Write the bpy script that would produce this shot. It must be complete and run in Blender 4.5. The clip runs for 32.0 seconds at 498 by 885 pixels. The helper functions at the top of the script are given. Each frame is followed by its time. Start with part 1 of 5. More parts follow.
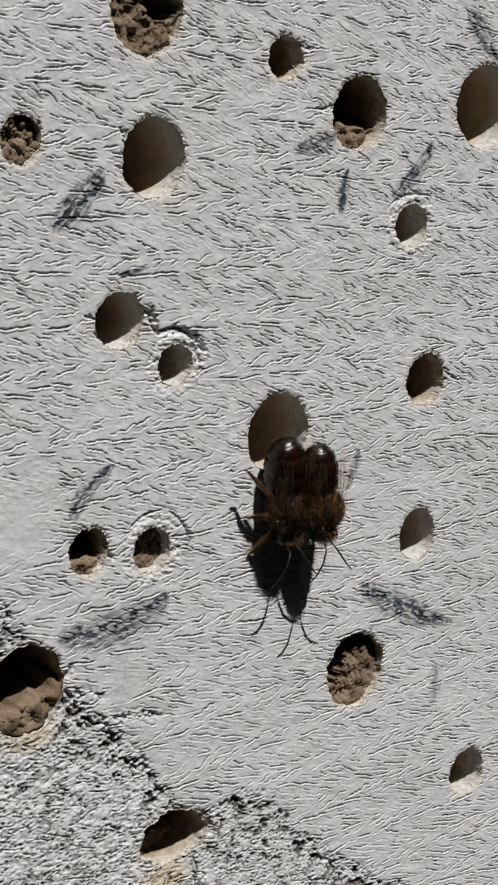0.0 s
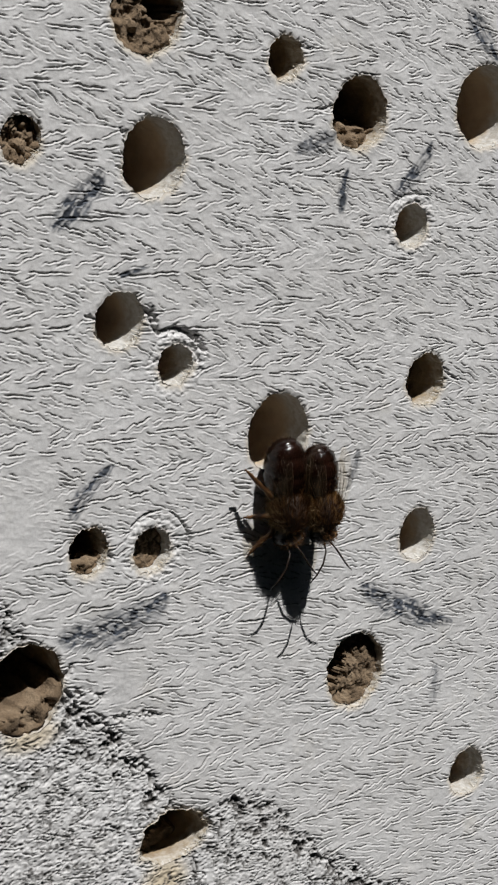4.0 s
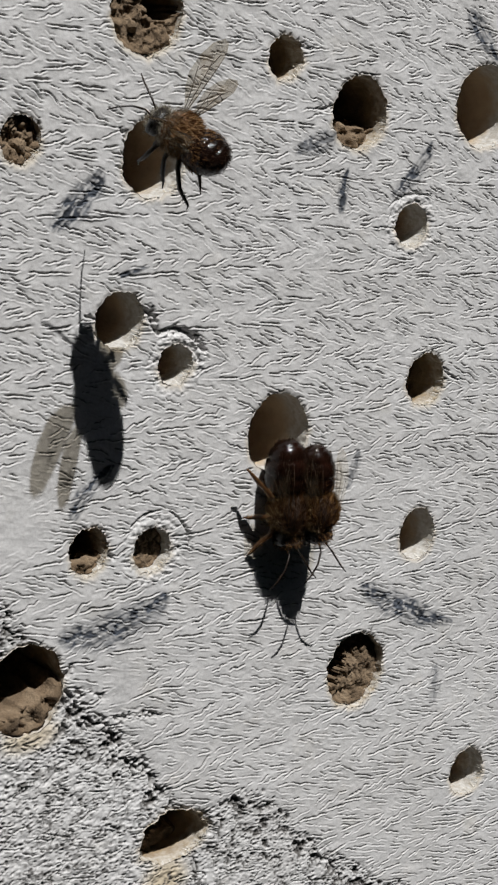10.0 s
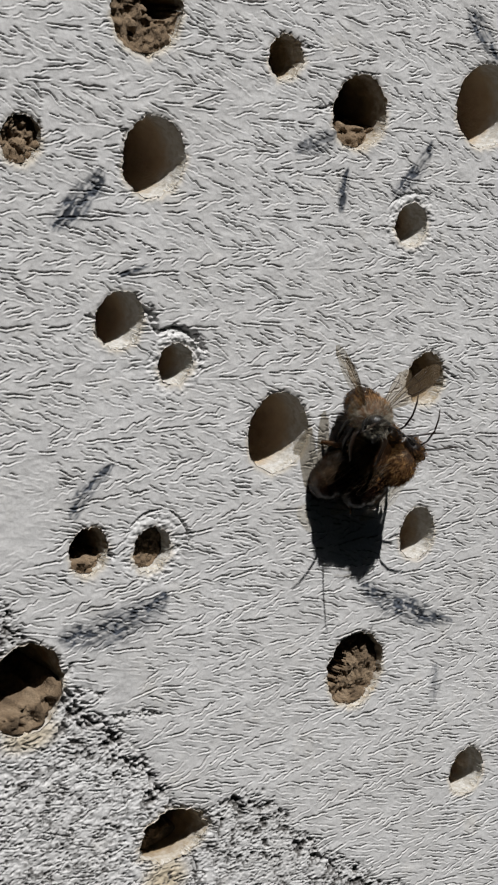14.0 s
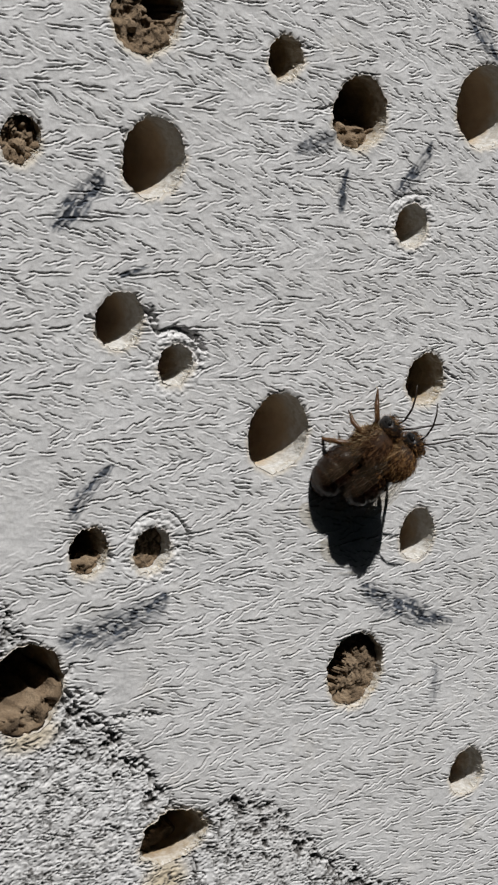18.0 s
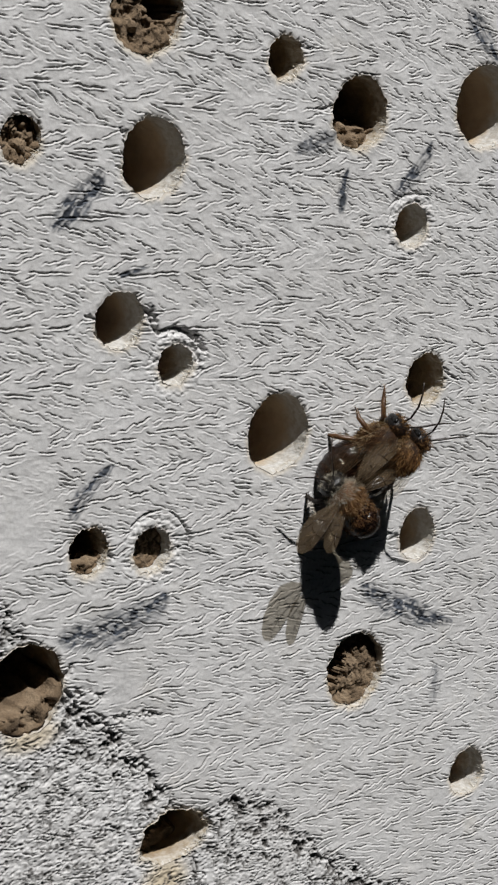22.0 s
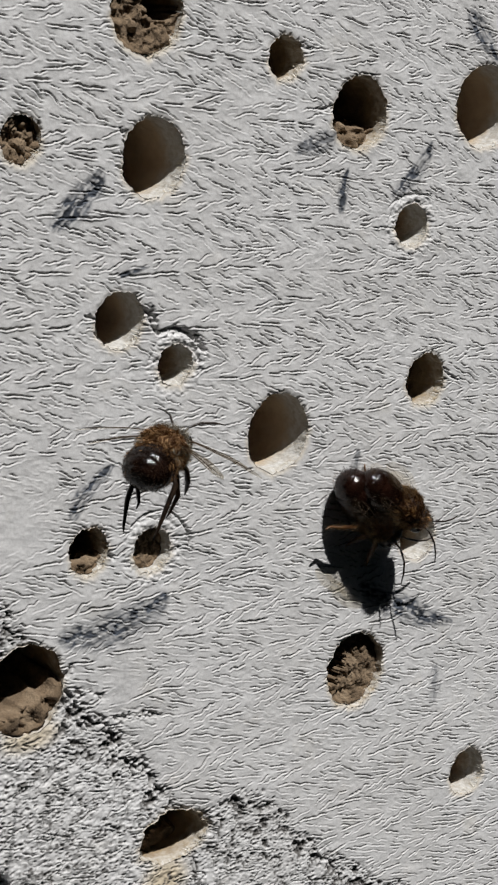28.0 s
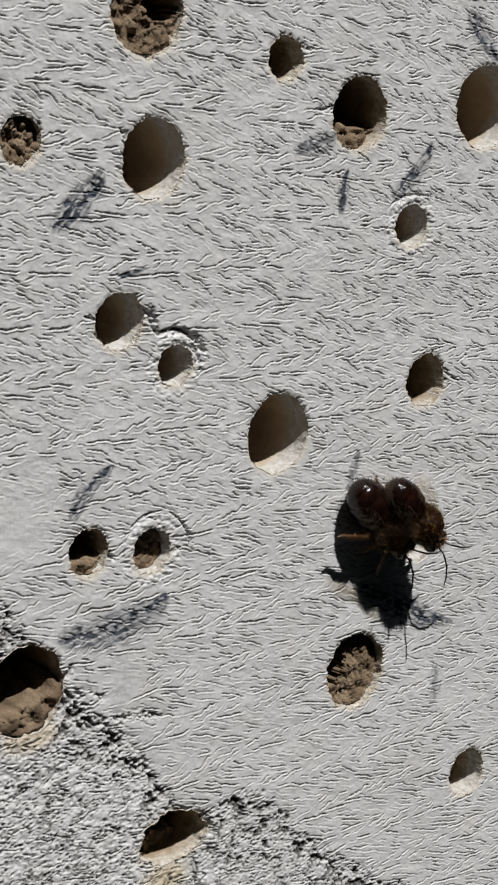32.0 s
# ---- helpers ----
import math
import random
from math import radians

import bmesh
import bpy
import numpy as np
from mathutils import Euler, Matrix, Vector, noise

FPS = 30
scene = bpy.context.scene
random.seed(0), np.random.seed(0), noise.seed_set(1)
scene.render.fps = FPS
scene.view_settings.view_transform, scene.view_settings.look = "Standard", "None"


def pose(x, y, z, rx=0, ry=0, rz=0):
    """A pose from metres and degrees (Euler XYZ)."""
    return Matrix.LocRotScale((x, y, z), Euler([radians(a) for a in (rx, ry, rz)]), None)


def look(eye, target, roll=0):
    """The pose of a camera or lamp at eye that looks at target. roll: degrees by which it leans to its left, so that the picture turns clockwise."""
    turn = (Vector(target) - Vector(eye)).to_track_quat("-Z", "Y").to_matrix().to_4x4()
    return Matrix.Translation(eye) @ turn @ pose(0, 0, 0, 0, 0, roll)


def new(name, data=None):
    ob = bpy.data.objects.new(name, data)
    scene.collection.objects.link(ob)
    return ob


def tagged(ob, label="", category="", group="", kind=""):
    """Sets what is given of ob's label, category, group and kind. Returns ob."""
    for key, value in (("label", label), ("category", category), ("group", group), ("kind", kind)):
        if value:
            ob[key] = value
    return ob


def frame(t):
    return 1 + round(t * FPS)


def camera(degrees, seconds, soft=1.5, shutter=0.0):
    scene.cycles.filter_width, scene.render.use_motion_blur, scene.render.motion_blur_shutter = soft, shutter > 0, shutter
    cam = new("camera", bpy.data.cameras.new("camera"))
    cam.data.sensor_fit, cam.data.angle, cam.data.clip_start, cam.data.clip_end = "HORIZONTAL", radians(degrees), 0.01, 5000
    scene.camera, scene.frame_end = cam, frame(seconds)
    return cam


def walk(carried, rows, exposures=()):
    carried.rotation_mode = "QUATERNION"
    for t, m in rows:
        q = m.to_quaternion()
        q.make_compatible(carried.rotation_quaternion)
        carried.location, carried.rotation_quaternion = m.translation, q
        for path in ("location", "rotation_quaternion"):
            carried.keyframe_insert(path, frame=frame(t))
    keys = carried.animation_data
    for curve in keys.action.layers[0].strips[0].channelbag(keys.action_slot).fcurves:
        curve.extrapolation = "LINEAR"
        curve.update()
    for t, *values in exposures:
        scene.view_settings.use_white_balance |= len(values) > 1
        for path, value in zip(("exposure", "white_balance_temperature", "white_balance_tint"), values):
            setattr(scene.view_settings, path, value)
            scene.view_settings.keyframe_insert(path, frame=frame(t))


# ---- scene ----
cam = camera(15.45, 32.0, soft=2.2)
MM = 0.001
MID = Vector((0, 0, 1.2))


def spot(u, v, n=0.0):
    """A place by millimetres along the board's face, up it and out of it."""
    return MID + Vector((u * MM, -n * MM, v * MM))


EYE, DOWN = spot(-135.74, 48.75, 161.77), Vector((0.1446, 0.1723, 0.9744)) * MM / 15


def view(shift):
    return look(EYE - DOWN * shift, MID - DOWN * shift)


walk(cam, [(0, view(0)), (10.6, view(0)), (11.0, view(2.5)), (11.6, view(1.2)), (14.0, view(1.2)), (14.6, view(0)), (22.8, view(0)),
           (24.0, view(-0.8)), (25.5, view(-0.8)), (28.0, view(0)), (29.0, view(0)), (30.2, view(-1)), (32.0, view(-1))])

# ---- light ----
SUN = Vector((-0.03, 0.52, -1.0)).normalized()
world = bpy.data.worlds.new("sky")
scene.world = world
world.use_nodes = True
wn = world.node_tree
sky = wn.nodes.new("ShaderNodeTexSky")
sky.sky_type, sky.sun_disc = "NISHITA", False
sky.sun_elevation, sky.sun_rotation = math.asin(-SUN.z), math.atan2(-SUN.x, -SUN.y)
wn.links.new(sky.outputs[0], wn.nodes["Background"].inputs[0])
wn.nodes["Background"].inputs[1].default_value = 0.06
sun = new("sun", bpy.data.lights.new("sun", "SUN"))
sun.data.energy, sun.data.angle, sun.data.color = 4.5, radians(0.53), (1.0, 0.995, 0.985)
sun.matrix_world = look(MID - SUN * 2, MID)
scene.view_settings.exposure = 0.0


# ---- materials ----
def material(name, rough=0.6, metal=0.0):
    m = bpy.data.materials.new(name)
    m.use_nodes = True
    n, l = m.node_tree.nodes, m.node_tree.links
    b = n["Principled BSDF"]
    b.inputs["Roughness"].default_value, b.inputs["Metallic"].default_value = rough, metal
    return m, n, l, b


def rgb(c):
    return (*c, 1)


def ramp_noise(n, l, scale, stops, detail=4.0, vector=None, rough=0.6):
    """A noise of that scale, in object space, run through a ramp of (place, colour)."""
    t = n.new("ShaderNodeTexNoise")
    t.inputs["Scale"].default_value, t.inputs["Detail"].default_value, t.inputs["Roughness"].default_value = scale, detail, rough
    if vector is None:
        vector = n.new("ShaderNodeTexCoord").outputs["Object"]
    l.new(vector, t.inputs["Vector"])
    r = n.new("ShaderNodeValToRGB")
    while len(r.color_ramp.elements) < len(stops):
        r.color_ramp.elements.new(0.5)
    for e, (p, c) in zip(r.color_ramp.elements, stops):
        e.position, e.color = p, rgb(c)
    l.new(t.outputs["Fac"], r.inputs[0])
    return r.outputs[0], t.outputs["Fac"]


def mix(n, l, a, b, fac=None, value=0.5, mode="MIX"):
    x = n.new("ShaderNodeMix")
    x.data_type, x.blend_type = "RGBA", mode
    x.inputs[0].default_value = value
    if fac is not None:
        l.new(fac, x.inputs[0])
    for socket, s in ((6, a), (7, b)):
        if isinstance(s, tuple):
            x.inputs[socket].default_value = rgb(s)
        else:
            l.new(s, x.inputs[socket])
    return x.outputs[2]


def bump(n, l, b, height, strength, distance):
    u = n.new("ShaderNodeBump")
    u.inputs["Strength"].default_value, u.inputs["Distance"].default_value = strength, distance
    l.new(height, u.inputs["Height"])
    l.new(u.outputs[0], b.inputs["Normal"])


def attribute(n, name):
    a = n.new("ShaderNodeAttribute")
    a.attribute_name = name
    return a.outputs["Fac"]


def paint_material():
    """Weathered white paint, coloured darker in its cracks, pits and hollows, with dark rubbed marks."""
    m, n, l, b = material("cracked_white_paint", 0.75)
    big, _ = ramp_noise(n, l, 90, [(0.3, (0.73, 0.718, 0.703)), (0.55, (0.777, 0.768, 0.757)), (0.8, (0.822, 0.816, 0.81))])
    fine, f = ramp_noise(n, l, 2600, [(0.3, (0.82, 0.81, 0.81)), (0.7, (1, 1, 1))], 3)
    c = mix(n, l, big, fine, value=1.0, mode="MULTIPLY")
    warm, w = ramp_noise(n, l, 160, [(0.58, (0, 0, 0)), (0.75, (0.2, 0.2, 0.2))])
    c = mix(n, l, c, (0.66, 0.59, 0.46), warm)
    c = mix(n, l, c, (0.62, 0.52, 0.37), attribute(n, "tan"))
    c = mix(n, l, c, (0.105, 0.097, 0.09), attribute(n, "recess_tone"))
    blue, _ = ramp_noise(n, l, 420, [(0.35, (0.03, 0.034, 0.042)), (0.7, (0.10, 0.115, 0.145))])
    c = mix(n, l, c, blue, attribute(n, "smudge"))
    l.new(c, b.inputs["Base Color"])
    bump(n, l, b, f, 0.35, 0.00008)
    return m


def wood_material(name, stops, scale, rough=0.8, strength=0.5, detail=6.0):
    m, n, l, b = material(name, rough)
    c, _ = ramp_noise(n, l, scale, stops, detail)
    speck, f = ramp_noise(n, l, scale * 7, [(0.35, (0.7, 0.7, 0.7)), (0.65, (1, 1, 1))], 3)
    l.new(mix(n, l, c, speck, value=1.0, mode="MULTIPLY"), b.inputs["Base Color"])
    bump(n, l, b, f, strength, 0.0002)
    return m


def fur_material(name, stops):
    m, n, l, b = material(name, 0.6)
    b.inputs["Specular IOR Level"].default_value = 0.15
    g = n.new("ShaderNodeNewGeometry")
    r = n.new("ShaderNodeValToRGB")
    while len(r.color_ramp.elements) < len(stops):
        r.color_ramp.elements.new(0.5)
    for e, (p, c) in zip(r.color_ramp.elements, stops):
        e.position, e.color = p, rgb(c)
    l.new(g.outputs["Random Per Island"], r.inputs[0])
    l.new(r.outputs[0], b.inputs["Base Color"])
    return m


def shell_material(name, dark, light, rough):
    """Insect cuticle: pitted, with a gloss."""
    m, n, l, b = material(name, rough)
    c, _ = ramp_noise(n, l, 900, [(0.3, dark), (0.75, light)])
    _, f = ramp_noise(n, l, 6500, [(0, dark), (1, light)], 2)
    l.new(c, b.inputs["Base Color"])
    b.inputs["Specular IOR Level"].default_value = 0.4
    bump(n, l, b, f, 0.4, 0.00009)
    return m


def wing_material(name, body, tint):
    m, n, l, b = material(name, 0.25)
    c, _ = ramp_noise(n, l, 500, [(0.3, (0.18, 0.125, 0.075)), (0.7, (0.36, 0.27, 0.18))])
    l.new(c, b.inputs["Base Color"])
    clear = n.new("ShaderNodeBsdfTransparent")
    clear.inputs[0].default_value = rgb(tint)
    s = n.new("ShaderNodeMixShader")
    s.inputs[0].default_value = body
    l.new(clear.outputs[0], s.inputs[1])
    l.new(b.outputs[0], s.inputs[2])
    l.new(s.outputs[0], n["Material Output"].inputs[0])
    return m


def bore_material(name, stops, reach, mouth_tone):
    """Drilled wood, its mouth coloured paler about as deep as the sun lights it."""
    m, n, l, b = material(name, 0.8)
    c, _ = ramp_noise(n, l, 500, stops, 6.0)
    xyz = n.new("ShaderNodeSeparateXYZ")
    l.new(n.new("ShaderNodeTexCoord").outputs["Object"], xyz.inputs[0])
    _, f = ramp_noise(n, l, 900, [(0, (0, 0, 0)), (1, (1, 1, 1))], 3)
    push = n.new("ShaderNodeMath")
    push.operation = "MULTIPLY_ADD"
    l.new(f, push.inputs[0])
    push.inputs[1].default_value = 0.003
    l.new(xyz.outputs["Y"], push.inputs[2])
    edge = n.new("ShaderNodeMapRange")
    edge.inputs["From Min"].default_value, edge.inputs["From Max"].default_value = reach, reach + 0.0022
    l.new(push.outputs[0], edge.inputs["Value"])
    # paler colour for the sunlit mouth, fading to plain wood with depth
    rub, _ = ramp_noise(n, l, 1300, mouth_tone, 5)
    l.new(mix(n, l, rub, c, edge.outputs[0]), b.inputs["Base Color"])
    bump(n, l, b, f, 0.6, 0.0003)
    return m


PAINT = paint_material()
BORE = bore_material("drilled_wood", [(0.3, (0.41, 0.31, 0.205)), (0.7, (0.55, 0.43, 0.295))], 0.004, [(0.3, (0.40, 0.355, 0.29)), (0.6, (0.60, 0.58, 0.545))])
BORE_DARK = bore_material("dark_drilled_wood", [(0.3, (0.21, 0.15, 0.085)), (0.7, (0.36, 0.265, 0.16))], 0.0026, [(0.35, (0.36, 0.29, 0.20)), (0.6, (0.58, 0.54, 0.48))])
MUD = wood_material("dried_mud", [(0.25, (0.10, 0.066, 0.038)), (0.5, (0.205, 0.142, 0.086)), (0.75, (0.33, 0.245, 0.16))], 420, 0.95, 0.9)
FIBRE = fur_material("split_wood_fibre", [(0.0, (0.50, 0.40, 0.26)), (0.35, (0.72, 0.67, 0.57)), (1.0, (0.80, 0.79, 0.76))])
PLAIN = wood_material("plain_white_paint", [(0.3, (0.66, 0.65, 0.62)), (0.7, (0.76, 0.76, 0.75))], 90)
SKY_BLOCK = wood_material("dark_sky_block_wood", [(0.3, (0.03, 0.022, 0.016)), (0.7, (0.07, 0.05, 0.035))], 60)
SOIL = wood_material("dark_soil", [(0.3, (0.03, 0.026, 0.02)), (0.7, (0.065, 0.058, 0.045))], 6)
AMBIENT_BLOCK = wood_material("dark_ambient_block", [(0.3, (0.02, 0.026, 0.016)), (0.7, (0.05, 0.06, 0.035))], 8)
SHELL = shell_material("dark_cuticle", (0.005, 0.0022, 0.0014), (0.019, 0.0068, 0.004), 0.14)
SHELL_BLACK = shell_material("black_brown_cuticle", (0.004, 0.0022, 0.0015), (0.018, 0.008, 0.005), 0.16)
HIDE = shell_material("brown_hide", (0.08, 0.036, 0.013), (0.17, 0.08, 0.028), 0.8)
HIDE_DARK = shell_material("dark_hide", (0.012, 0.006, 0.003), (0.05, 0.022, 0.009), 0.7)
SHELL_HEAD = shell_material("black_cuticle", (0.004, 0.003, 0.003), (0.014, 0.011, 0.009), 0.35)
LEG = shell_material("leg_cuticle", (0.007, 0.004, 0.003), (0.03, 0.017, 0.009), 0.35)
LEG_BROWN = shell_material("brown_leg_cuticle", (0.03, 0.014, 0.006), (0.15, 0.068, 0.026), 0.3)
EYE_MAT = shell_material("eye_cuticle", (0.006, 0.006, 0.006), (0.018, 0.016, 0.014), 0.15)
FUR_RUST = fur_material("rust_hair", [(0.0, (0.03, 0.013, 0.005)), (0.55, (0.105, 0.046, 0.015)), (1.0, (0.42, 0.23, 0.085))])
FUR_FAWN = fur_material("fawn_hair", [(0.0, (0.04, 0.017, 0.007)), (0.5, (0.155, 0.07, 0.025)), (1.0, (0.52, 0.32, 0.15))])
FUR_TAN = fur_material("tan_hair", [(0.0, (0.12, 0.065, 0.027)), (0.5, (0.38, 0.25, 0.12)), (1.0, (0.62, 0.49, 0.30))])
FUR_DIM = fur_material("brown_hair", [(0.0, (0.02, 0.009, 0.004)), (0.65, (0.095, 0.042, 0.015)), (0.93, (0.15, 0.07, 0.026)), (1.0, (0.22, 0.12, 0.05))])
FUR_GREY = fur_material("grey_hair", [(0.0, (0.10, 0.085, 0.06)), (0.6, (0.33, 0.29, 0.22)), (1.0, (0.55, 0.52, 0.45))])
FUR_DARK = fur_material("dark_hair", [(0.0, (0.006, 0.004, 0.0025)), (1.0, (0.045, 0.024, 0.012))])
WING = wing_material("wing_membrane", 0.2, (0.82, 0.79, 0.73))
WING_FOLDED = wing_material("folded_wing_membrane", 0.05, (0.95, 0.93, 0.89))
VEIN = shell_material("wing_vein", (0.02, 0.012, 0.006), (0.07, 0.04, 0.02), 0.4)


# ---- mesh helpers ----
def part(name, bm, mat, parent, label="", smooth=True):
    me = bpy.data.meshes.new(name)
    bm.normal_update()
    bm.to_mesh(me)
    bm.free()
    me.materials.append(mat)
    me.shade_smooth() if smooth else me.shade_flat()
    ob = new(name, me)
    ob.parent = parent
    return tagged(ob, label)


def raw(name, verts, faces, mat, parent=None, label="", smooth=False):
    me = bpy.data.meshes.new(name)
    me.from_pydata([tuple(v) for v in verts], [], [tuple(f) for f in faces])
    me.materials.append(mat)
    me.update()
    if smooth:
        me.shade_smooth()
    ob = new(name, me)
    ob.parent = parent
    return tagged(ob, label)


def box(bm, lo, hi, bevel=0.0):
    g = bmesh.ops.create_cube(bm, size=1)["verts"]
    lo, hi = Vector(lo), Vector(hi)
    for v in g:
        v.co = Vector((a + (b - a) * (c + 0.5) for a, b, c in zip(lo, hi, v.co)))
    if bevel:
        bmesh.ops.bevel(bm, geom=list({e for v in g for e in v.link_edges}), offset=bevel, segments=2, affect="EDGES")


def rings(bm, centres, radii, segs=16, side=None):
    """A closed skin through rings: centres, and (wide, high) half sizes; the rings stand across the way from centre to centre."""
    loops = []
    for i, (c, r) in enumerate(zip(centres, radii)):
        a, b = centres[max(i - 1, 0)], centres[min(i + 1, len(centres) - 1)]
        way = (Vector(b) - Vector(a)).normalized()
        s = (side or Vector((0, 1, 0)))
        s = (s - way * s.dot(way)).normalized()
        u = way.cross(s)
        rw, rh = r if isinstance(r, tuple) else (r, r)
        loops.append([bm.verts.new(Vector(c) + s * (math.cos(t) * rw) + u * (math.sin(t) * rh))
                      for t in (2 * math.pi * k / segs for k in range(segs))])
    for p, q in zip(loops, loops[1:]):
        for k in range(segs):
            bm.faces.new((p[k], p[(k + 1) % segs], q[(k + 1) % segs], q[k]))
    bm.faces.new(loops[0][::-1])
    bm.faces.new(loops[-1])


def blob(length, wide, high, segs=20, n=12, bend=0.0, bulge=1.0, bands=0, band=0.0):
    """An egg along x, its middle at the origin; bands: shallow rings pinched in across it."""
    bm = bmesh.new()
    cs, rs = [], []
    for i in range(n * 2 + 1):
        t = i / (n * 2)
        a = math.pi * (0.02 + 0.96 * t)
        x = -math.cos(a) * length / 2
        s = math.sin(a) ** (1 / bulge)
        if bands:
            s *= 1 - band * (0.5 + 0.5 * math.cos(2 * math.pi * bands * t)) ** 6
        cs.append((x, 0, bend * (x / length * 2) ** 2))
        rs.append((wide / 2 * s, high / 2 * s))
    rings(bm, cs, rs, segs)
    return bm


def hair(bm_from, count, length, seed, keep=lambda co: True, lean=(-0.5, 0, 0), thick=0.03, wild=0.35):
    """Fine pointed hairs on a body's skin, as thin blades."""
    rnd = random.Random(seed)
    bm_from.normal_update()
    bm_from.faces.ensure_lookup_table()
    faces = [f for f in bm_from.faces if len(f.verts) == 4]
    areas = [f.calc_area() for f in faces]
    verts, tris = [], []
    lean = Vector(lean)
    for f in rnd.choices(faces, areas, k=count):
        a, b, c, d = (v.co for v in f.verts)
        p, q = rnd.random(), rnd.random()
        co = (a * (1 - p) + b * p) * (1 - q) + (d * (1 - p) + c * p) * q
        if not keep(co):
            continue
        way = (f.normal + lean * rnd.uniform(0.5, 1.3) + Vector((rnd.gauss(0, wild), rnd.gauss(0, wild), rnd.gauss(0, wild)))).normalized()
        clump = noise.noise_vector(co * 1.9 + Vector((seed, 0, 0)))
        way = (way + clump * 1.1).normalized()
        side = way.cross(Vector((rnd.gauss(0, 1), rnd.gauss(0, 1), rnd.gauss(0, 1)))).normalized() * thick
        le = length * rnd.uniform(0.55, 1.25)
        k = len(verts)
        mid = co + way * le * 0.55 + lean * le * 0.08
        verts += [co - side, co + side, mid + side * 0.7, mid - side * 0.7, co + way * le + lean * le * 0.25]
        tris += [(k, k + 1, k + 2, k + 3), (k + 3, k + 2, k + 4)]
    return verts, tris


BUILD = Vector((1.02, 0.98, 1.0)) * MM


def scaled(verts):
    return [Vector(v) * BUILD for v in verts]


def mm_part(name, bm, mat, parent, label=""):
    bmesh.ops.scale(bm, vec=BUILD, verts=bm.verts)
    return part(name, bm, mat, parent, label)


# ---- the drilled board ----
# each hole: place along and up the face, half width, half height, depth, how ragged, kind of bore
HOLES = [(-14.1, 49.55, 4.75, 4.46, 40, 0.075, "dark"), (5.66, 44.45, 2.61, 2.47, 22, 0.135, "dark"), (17.5, 37.85, 4.37, 4.32, 40, 0.075, "dark"),
         (39.35, 38, 5.22, 5.13, 24, 0.045, "pale"), (-30.7, 36.65, 2.52, 2.52, 20, 0.075, "dark"), (-13.45, 34.05, 4.3, 4.32, 22, 0.075, "pale"),
         (26.44, 23.85, 2.75, 2.56, 12, 0.075, "pale"), (-18.44, 16.55, 3.23, 3.13, 18, 0.09, "pale"), (-10.75, 10.71, 2.47, 2.28, 11, 0.12, "pale"),
         (4.67, 0.58, 4.7, 4.7, 26, 0.06, "pale"), (29.54, 3.95, 3.32, 3.28, 20, 0.105, "dark"), (-23.2, -9.05, 2.61, 2.71, 24, 0.12, "dark"),
         (-14.4, -10.45, 2.66, 2.56, 6, 0.12, "pale"), (28.6, -16.3, 3.13, 3.32, 18, 0.06, "pale"), (-32.1, -23.25, 5.13, 5.13, 40, 0.075, "dark"),
         (17.85, -32.45, 4.8, 4.75, 34, 0.09, "dark"), (-11.7, -46.6, 4.94, 3.15, 34, 0.15, "dark"), (39.2, -52.25, 3.28, 3.23, 16, 0.075, "pale")]
HALO = (6, 8, 12)
SPAN_U, SPAN_V, STEP, RISE = (-38.5, 49.5), (-75.0, 54.5), 0.122, 0.090


def rim(i, ang):
    """How far the ragged rim of hole i lies from its round shape, as a factor."""
    rg = HOLES[i][5]
    out = 0.5 * np.sin(3 * ang + i * 1.7) * 0.5 + 0.3 * np.sin(7 * ang + i * 2.9)
    for k, s in ((11, 0.34), (17, 0.34), (23, 0.24), (37, 0.14)):
        out = out + s * np.sin(k * ang + i * k * 0.37) * np.sin((k // 3) * ang * 0.5 * 2 + i * 1.3 + 2 * np.sin(2 * ang + i))
    return 1 + rg * 0.75 * out + 0.05 * np.clip(-np.sin(ang + 0.45), 0, 1)


def smooth_noise(shape, cell, rs):
    """Soft random hills on a grid, one every cell steps, about -1 to 1."""
    h, w = int(shape[0] / cell) + 4, int(shape[1] / cell) + 4
    g = rs.uniform(-1, 1, (h, w))
    y, x = np.arange(shape[0]) / cell, np.arange(shape[1]) / cell
    yi, xi = y.astype(int), x.astype(int)
    fy, fx = (y - yi)[:, None], (x - xi)[None, :]
    fy, fx = fy * fy * (3 - 2 * fy), fx * fx * (3 - 2 * fx)
    a, b = g[yi][:, xi], g[yi][:, xi + 1]
    c, d = g[yi + 1][:, xi], g[yi + 1][:, xi + 1]
    return (a * (1 - fx) + b * fx) * (1 - fy) + (c * (1 - fx) + d * fx) * fy


def ease(a, b, x):
    t = np.clip((x - a) / (b - a), 0, 1)
    return t * t * (3 - 2 * t)


# The face is worked out on a slanted chart: p = along, foreshortened as the grain runs; q = up, levelled along the grain.
CELL = 0.06
BAND_START = 4.43
P0, P1, Q0, Q1 = -37.0, 45.0, -74.0, 68.0


def chart(u, v):
    return u * 0.766, v + 0.149 * u


def rough_edge(p):
    """Height on the chart below which the paint is torn away."""
    xs = (-33.0, -26.8, -23.6, -20.6, -15.6, -10.1, -7.5, 1.3, 5.7, 14.8, 19.7, 47.2)
    ys = (-13.1, -17.2, -23.3, -28.6, -32.7, -42.0, -45.1, -44.7, -49.7, -57.9, -61.2, -75.9)
    return np.interp(p, xs, ys)


